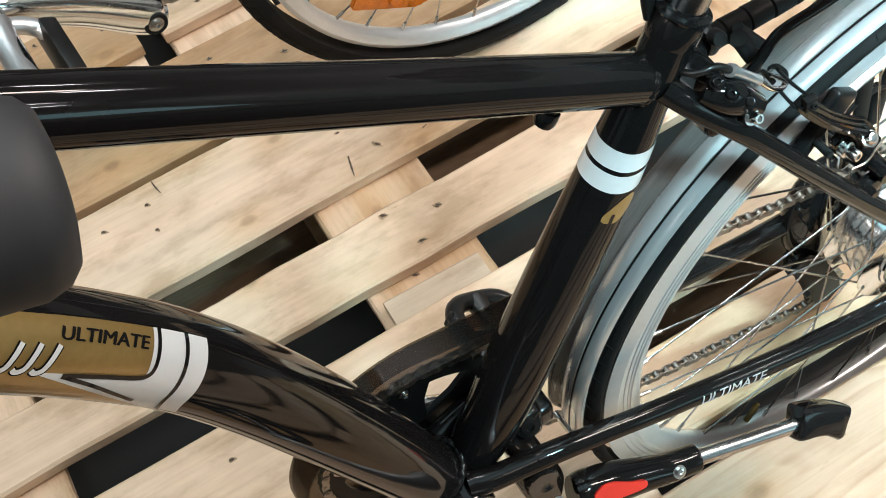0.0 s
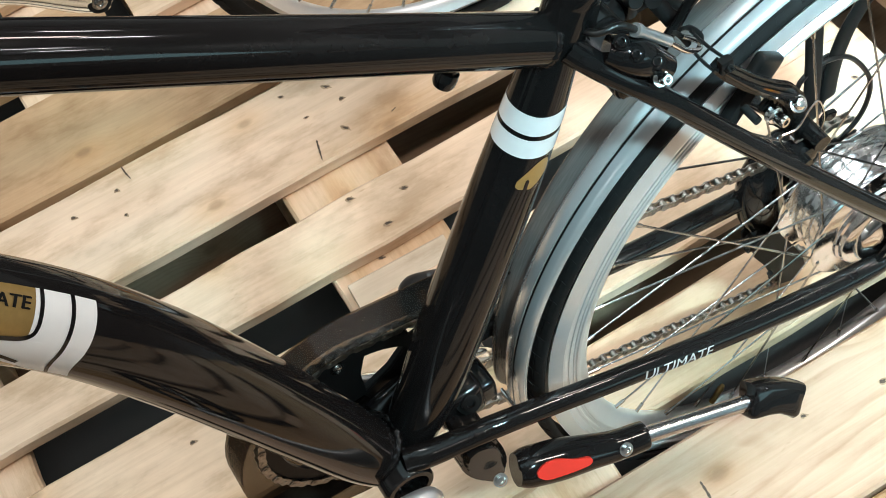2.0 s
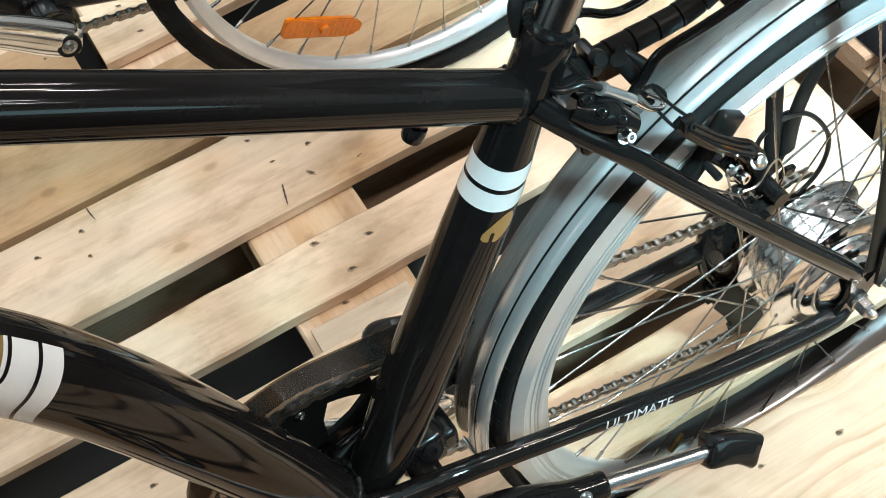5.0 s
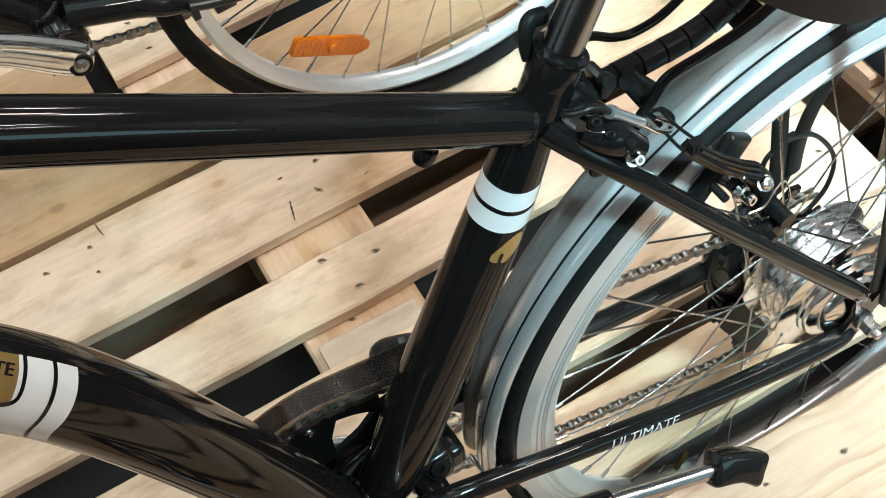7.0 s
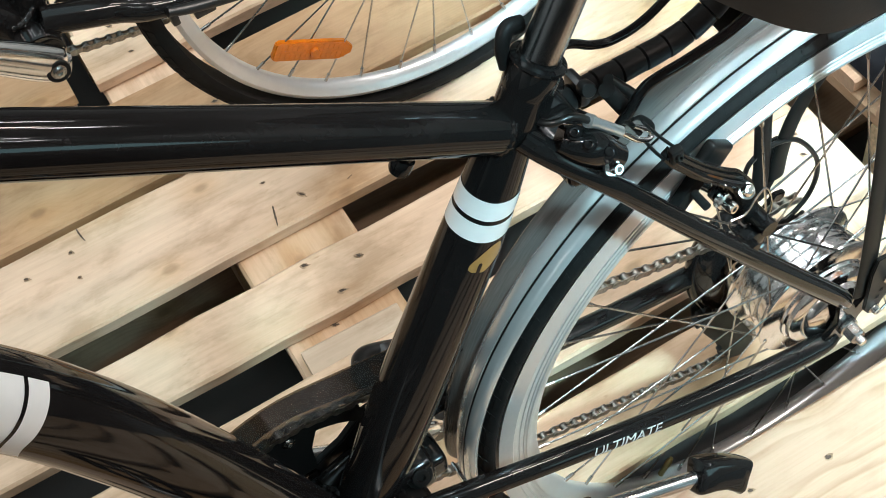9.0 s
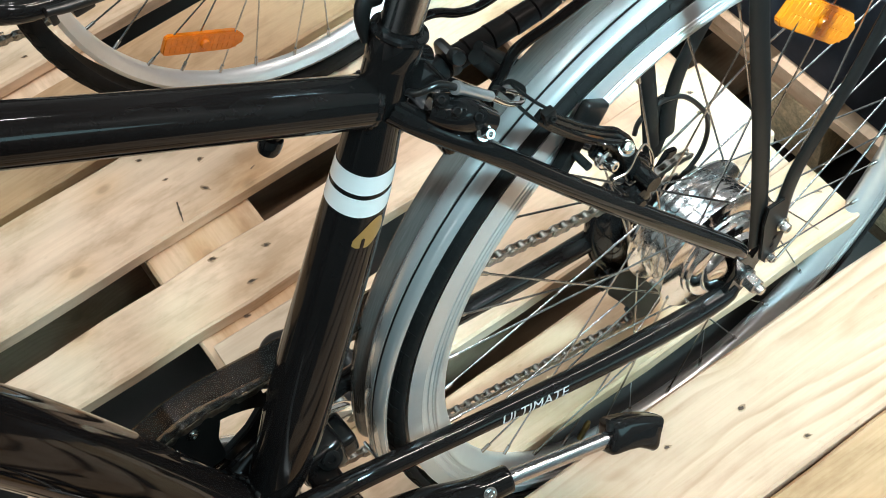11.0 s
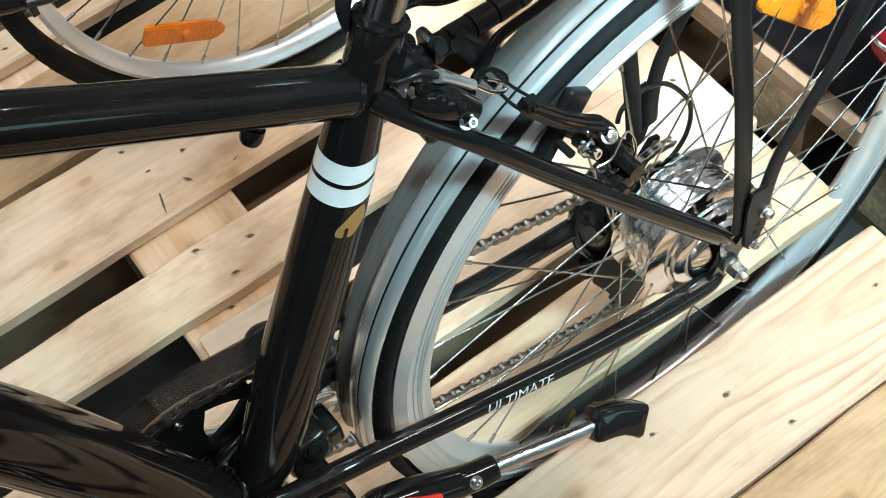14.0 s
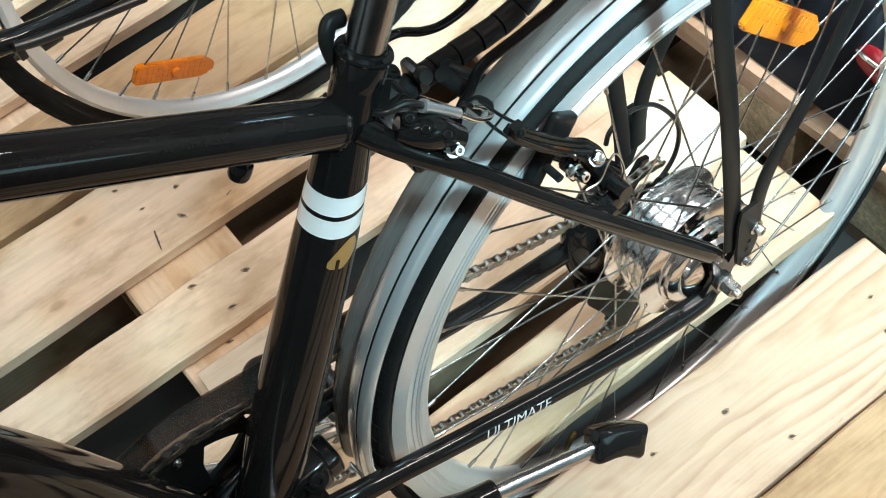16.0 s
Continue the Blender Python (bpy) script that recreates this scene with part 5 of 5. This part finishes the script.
def letters(name, text, size, place, s_mid, deg_mid, rad, material, parent, lift, flip=1, stretch=1.0, shear=0.0, bold=0.0):
    """Letters laid on a tube: text x runs along s, text y round it."""
    bm = join(*[moved(text_bm(text, size), Matrix.Translation((dx, dy, 0))) for dx, dy in (((0, 0), (-bold, bold * 0.4), (bold, -bold * 0.4)) if bold else ((0, 0),))])
    bmesh.ops.triangulate(bm, faces=bm.faces)
    bmesh.ops.subdivide_edges(bm, edges=bm.edges, cuts=2, use_grid_fill=True)
    for v in bm.verts:
        x, y = v.co.x * stretch + v.co.y * shear, v.co.y
        v.co = Vector(place(s_mid - flip * x, deg_mid + math.degrees(-y * flip / rad), lift))
    return part(name, bm, material, parent, smooth=False)


letters("lettering", "ULTIMATE", 0.0104, pdt, 0.5045, -140, 0.031, M_BLACK, down_tube, 0.0007, 1, 1.25, 0.12, 0.00035)
# unreadable brand lettering as plain outlined strokes
for k in range(3):
    s0 = 0.5360 + 0.0115 * k
    path_ = [(s0 - 0.002, -129), (s0 + 0.001, -116), (s0 + 0.0045, -103), (s0 + 0.009, -99), (s0 + 0.0115, -102)]
    ribbon("brand_stroke", pdt, path_, 0.0050, M_BLACK, down_tube, 0.0007)
    ribbon("brand_fill", pdt, path_, 0.0030, M_WHITE, down_tube, 0.0010)

# the far chain stay was built last; the near one has positive y sign in CSN
pcs = tube_frame(CSN)
letters("lettering", "ULTIMATE", 0.0125, pcs, 0.2520, -72, 0.0102, M_PRINT, bike, 0.0005, -1, 1.26, 0.25, 0.0001)

# ---- handlebar end with grip ----
gx = Vector((-0.628, -0.243, 0.910))
bar = part("handlebar", bm_tube([(-0.815, 0, 0.915), (-0.835, -0.10, 0.955), (-0.815, -0.19, 0.950), (-0.745, -0.235, 0.925), tuple(gx + Vector((-0.01, 0, 0)))], 0.0111, 16, 8), M_BLACK, bike, "black handlebar")
part("stem", bm_tube([(-0.815, 0, 0.855), (-0.805, 0, 0.895), (-0.815, 0, 0.917)], [0.0145, 0.0145, 0.016], 18, 5), M_BLACK, bar)
part("grip", moved(bm_lathe([(0, 0.0), (0.011, 0.0), (0.0125, -0.0012), (0.0135, 0.0004), (0.019, -0.0008), (0.0225, -0.004), (0.0245, -0.010), (0.0240, -0.03), (0.021, -0.06), (0.0175, -0.10), (0.0165, -0.125), (0, -0.125)], 40, "z"), aim(gx, gx + Vector((0.93, -0.08, -0.25)))), M_GREY, bar, "dark grey rubber handlebar grip")

# ---- second bicycle: frame, crank, chain ----
def at2(x, y, z):
    return (x - A2.x, y - A2.y, z - A2.z)


B2 = at2(-0.052, 0.52, 0.418)
for y0, y1 in ((0.497, 0.478), (0.55, 0.618)):
    part("chain_stay", bm_tube([at2(-0.04, y0, 0.440), at2(0.02, y0 - 0.006 if y0 < 0.52 else y0 + 0.02, 0.420), at2(0.10, y1 + 0.008 if y0 < 0.52 else y1 - 0.01, 0.390), at2(0.38, y1, 0.362)], [0.014, 0.0135, 0.011, 0.008], 16, 6), M_PAINT, bike2)
part("bottom_bracket", moved(bm_lathe([(0, -0.036), (0.016, -0.036), (0.021, -0.040), (0.0225, -0.038), (0.0225, 0.038), (0, 0.040)], 28), Matrix.Translation(B2)), M_PAINT, bike2)
part("down_tube", bm_tube([B2, at2(-0.12, 0.525, 0.50), at2(-0.30, 0.53, 0.72), at2(-0.46, 0.535, 0.93)], [0.022, 0.024, 0.024, 0.022], 24, 6), M_PAINT, bike2)
part("seat_tube", bm_tube([B2, at2(0.0, 0.525, 0.56), at2(0.13, 0.535, 0.90)], [0.018, 0.017, 0.0165], 24, 5), M_PAINT, bike2)
weld(bike2, at2(-0.055, 0.52, 0.446), 0.0215, (0, 1, 0), (0.9, 0, 0.3), 20, 0.0036, 4)
cra = bm_tube([at2(-0.036, 0.462, 0.412), at2(-0.050, 0.462, 0.420), at2(-0.098, 0.452, 0.474), at2(-0.150, 0.440, 0.522), at2(-0.172, 0.436, 0.541)], [0.011, 0.0195, 0.018, 0.0160, 0.011], 20, 7, True, 0.6)
crank2 = part("crank_arm", cra, M_CHROME, bike2, "polished silver crank arm")
part("crank_bolt", bm_bolt(at2(-0.049, 0.4490, 0.421), (0, -1, 0.1), 0.0050, 0.003), M_STEEL, crank2)
part("dust_ring", moved(bm_lathe([(0.0, 0.0008), (0.0112, 0.0008), (0.0118, -0.002)], 24, "z"), aim(at2(-0.049, 0.4495, 0.4205), at2(-0.049, 0.35, 0.4275))), M_BLACK, crank2)
loop = []
for k in range(33):
    a = 2 * math.pi * k / 32
    ca, sa = math.cos(a), math.sin(a)
    loop.append((0.040 * math.copysign(abs(ca) ** 0.5, ca), 0.040 * math.copysign(abs(sa) ** 0.5, sa), 0))
ped = join(bm_tube(loop, 0.0075, 12, 2, False), bm_tube([(0, -0.040, 0), (0, 0.0, 0), (0, 0.040, 0)], [0.013, 0.011, 0.014], 18, 4))
pd2 = part("pedal", ped, M_ALU, crank2, "silver cage pedal with black treads")
for sx in (-1, 1):
    tread = part("tread", bm_box(0.016, 0.074, 0.020, 0.004, (sx * 0.040, 0, 0)), M_PLASTIC, crank2, "black rubber pedal tread")
    tread.matrix_basis = pose(*at2(-0.172, 0.375, 0.541), 0, 30, 0)
pd2.matrix_basis = pose(*at2(-0.172, 0.375, 0.541), 0, 30, 0)
part("spindle", bm_rod(at2(-0.170, 0.44, 0.540), at2(-0.170, 0.335, 0.540), 0.0105, 18), M_CHROME, crank2)
part("guard_bar", join(bm_tube([at2(0.066, 0.470, 0.404), at2(0.100, 0.470, 0.392), at2(0.200, 0.470, 0.366)], [0.005, 0.0058, 0.005], 12, 5), bm_box(0.008, 0.010, 0.014, 0.002, at2(0.070, 0.470, 0.394)), bm_box(0.022, 0.008, 0.010, 0.002, at2(0.10, 0.470, 0.386))), M_PLASTIC, bike2, "black clip-on guard along the chain stay")
chain2 = part("chain", bm_rod(at2(0.02, 0.583, 0.293), at2(0.02, 0.587, 0.293), 0.002, 8), M_CHAIN, bike2)
lay_chain(chain2, [(-0.08 - A2.x, 0.318 - A2.z), (-0.013 - A2.x, 0.302 - A2.z), (0.054 - A2.x, 0.286 - A2.z), (0.36 - A2.x, 0.262 - A2.z)], 0.585 - A2.y)
part("chainring", moved(bm_lathe([(0.060, -0.0015), (0.088, -0.0015), (0.092, 0.0), (0.088, 0.0015), (0.060, 0.0015), (0.060, -0.0015)], 60), Matrix.Translation(at2(-0.052, 0.585, 0.418))), M_BLACK, bike2)

# ---- dark goods on the far pallet ----
def bm_heap(sx, sy, h, seed):
    """A slumped soft bundle with folds, flat below."""
    bm = bmesh.new()
    bmesh.ops.create_grid(bm, x_segments=48, y_segments=56, size=0.5)
    noise.seed_set(seed)
    for v in bm.verts:
        u, w = v.co.x * 2, v.co.y * 2
        edge = max(0.0, 1 - abs(u) ** 8) * max(0.0, 1 - abs(w) ** 8)
        n = noise.fractal(Vector((u * 3.8, w * 4.4, seed)), 0.8, 2.1, 5)
        v.co = Vector((u * sx / 2, w * sy / 2, 0.002 + edge ** 0.5 * h * (0.58 + 0.85 * n)))
        v.co.z = max(v.co.z, 0.002)
    return bm


bag = new("goods_cover", mesh_of("goods_cover", bm_heap(0.62, 0.76, 0.10, 5), True, 80))
bag.matrix_basis = pose(1.090, 0.320, 0.001, 0, 0, 0.3)
bag.data.materials.append(plain("black_nylon", (0.006, 0.0065, 0.009), 0.62, 0, 0, 0.7, 14, 0.8, 0.12))
tagged(bag, "crumpled black nylon cover lying on the pallet", "cover")
crate = new("tool_case", mesh_of("tool_case", bm_box(0.40, 0.46, 0.10, 0.012, (0, 0, 0.05), 3)))
crate.matrix_basis = pose(1.02, -0.20, FLOOR_Z, 0, 0, 8)
crate.data.materials.append(plain("dark_grey_plastic", (0.05, 0.052, 0.055), 0.5, 0, 0, 0.4, 30, 0.2))
tagged(crate, "dark grey plastic case standing on the floor", "case")
lamp_root = new("rear_light")
lamp_root.matrix_basis = pose(0.816, 0.056, 0.080, 10, 5, 75) @ Matrix.Scale(0.78, 4)
tagged(lamp_root, "red plastic rear light with chrome clip, lying on a cover", "light")
part("lens", bm_tube([(-0.034, 0, 0.0), (-0.028, 0, 0.002), (0.0, 0, 0.006), (0.026, 0, 0.002), (0.032, 0, 0.0)], [0.008, 0.019, 0.023, 0.019, 0.010], 20, 5, True, 0.75), M_LENS, lamp_root, "deep red lens")
part("clip", bm_tube([(-0.02, 0.012, 0.020), (0.0, 0.022, 0.026), (0.022, 0.020, 0.022), (0.034, 0.010, 0.010)], 0.004, 12, 6), M_CHROME, lamp_root, "chrome clip")
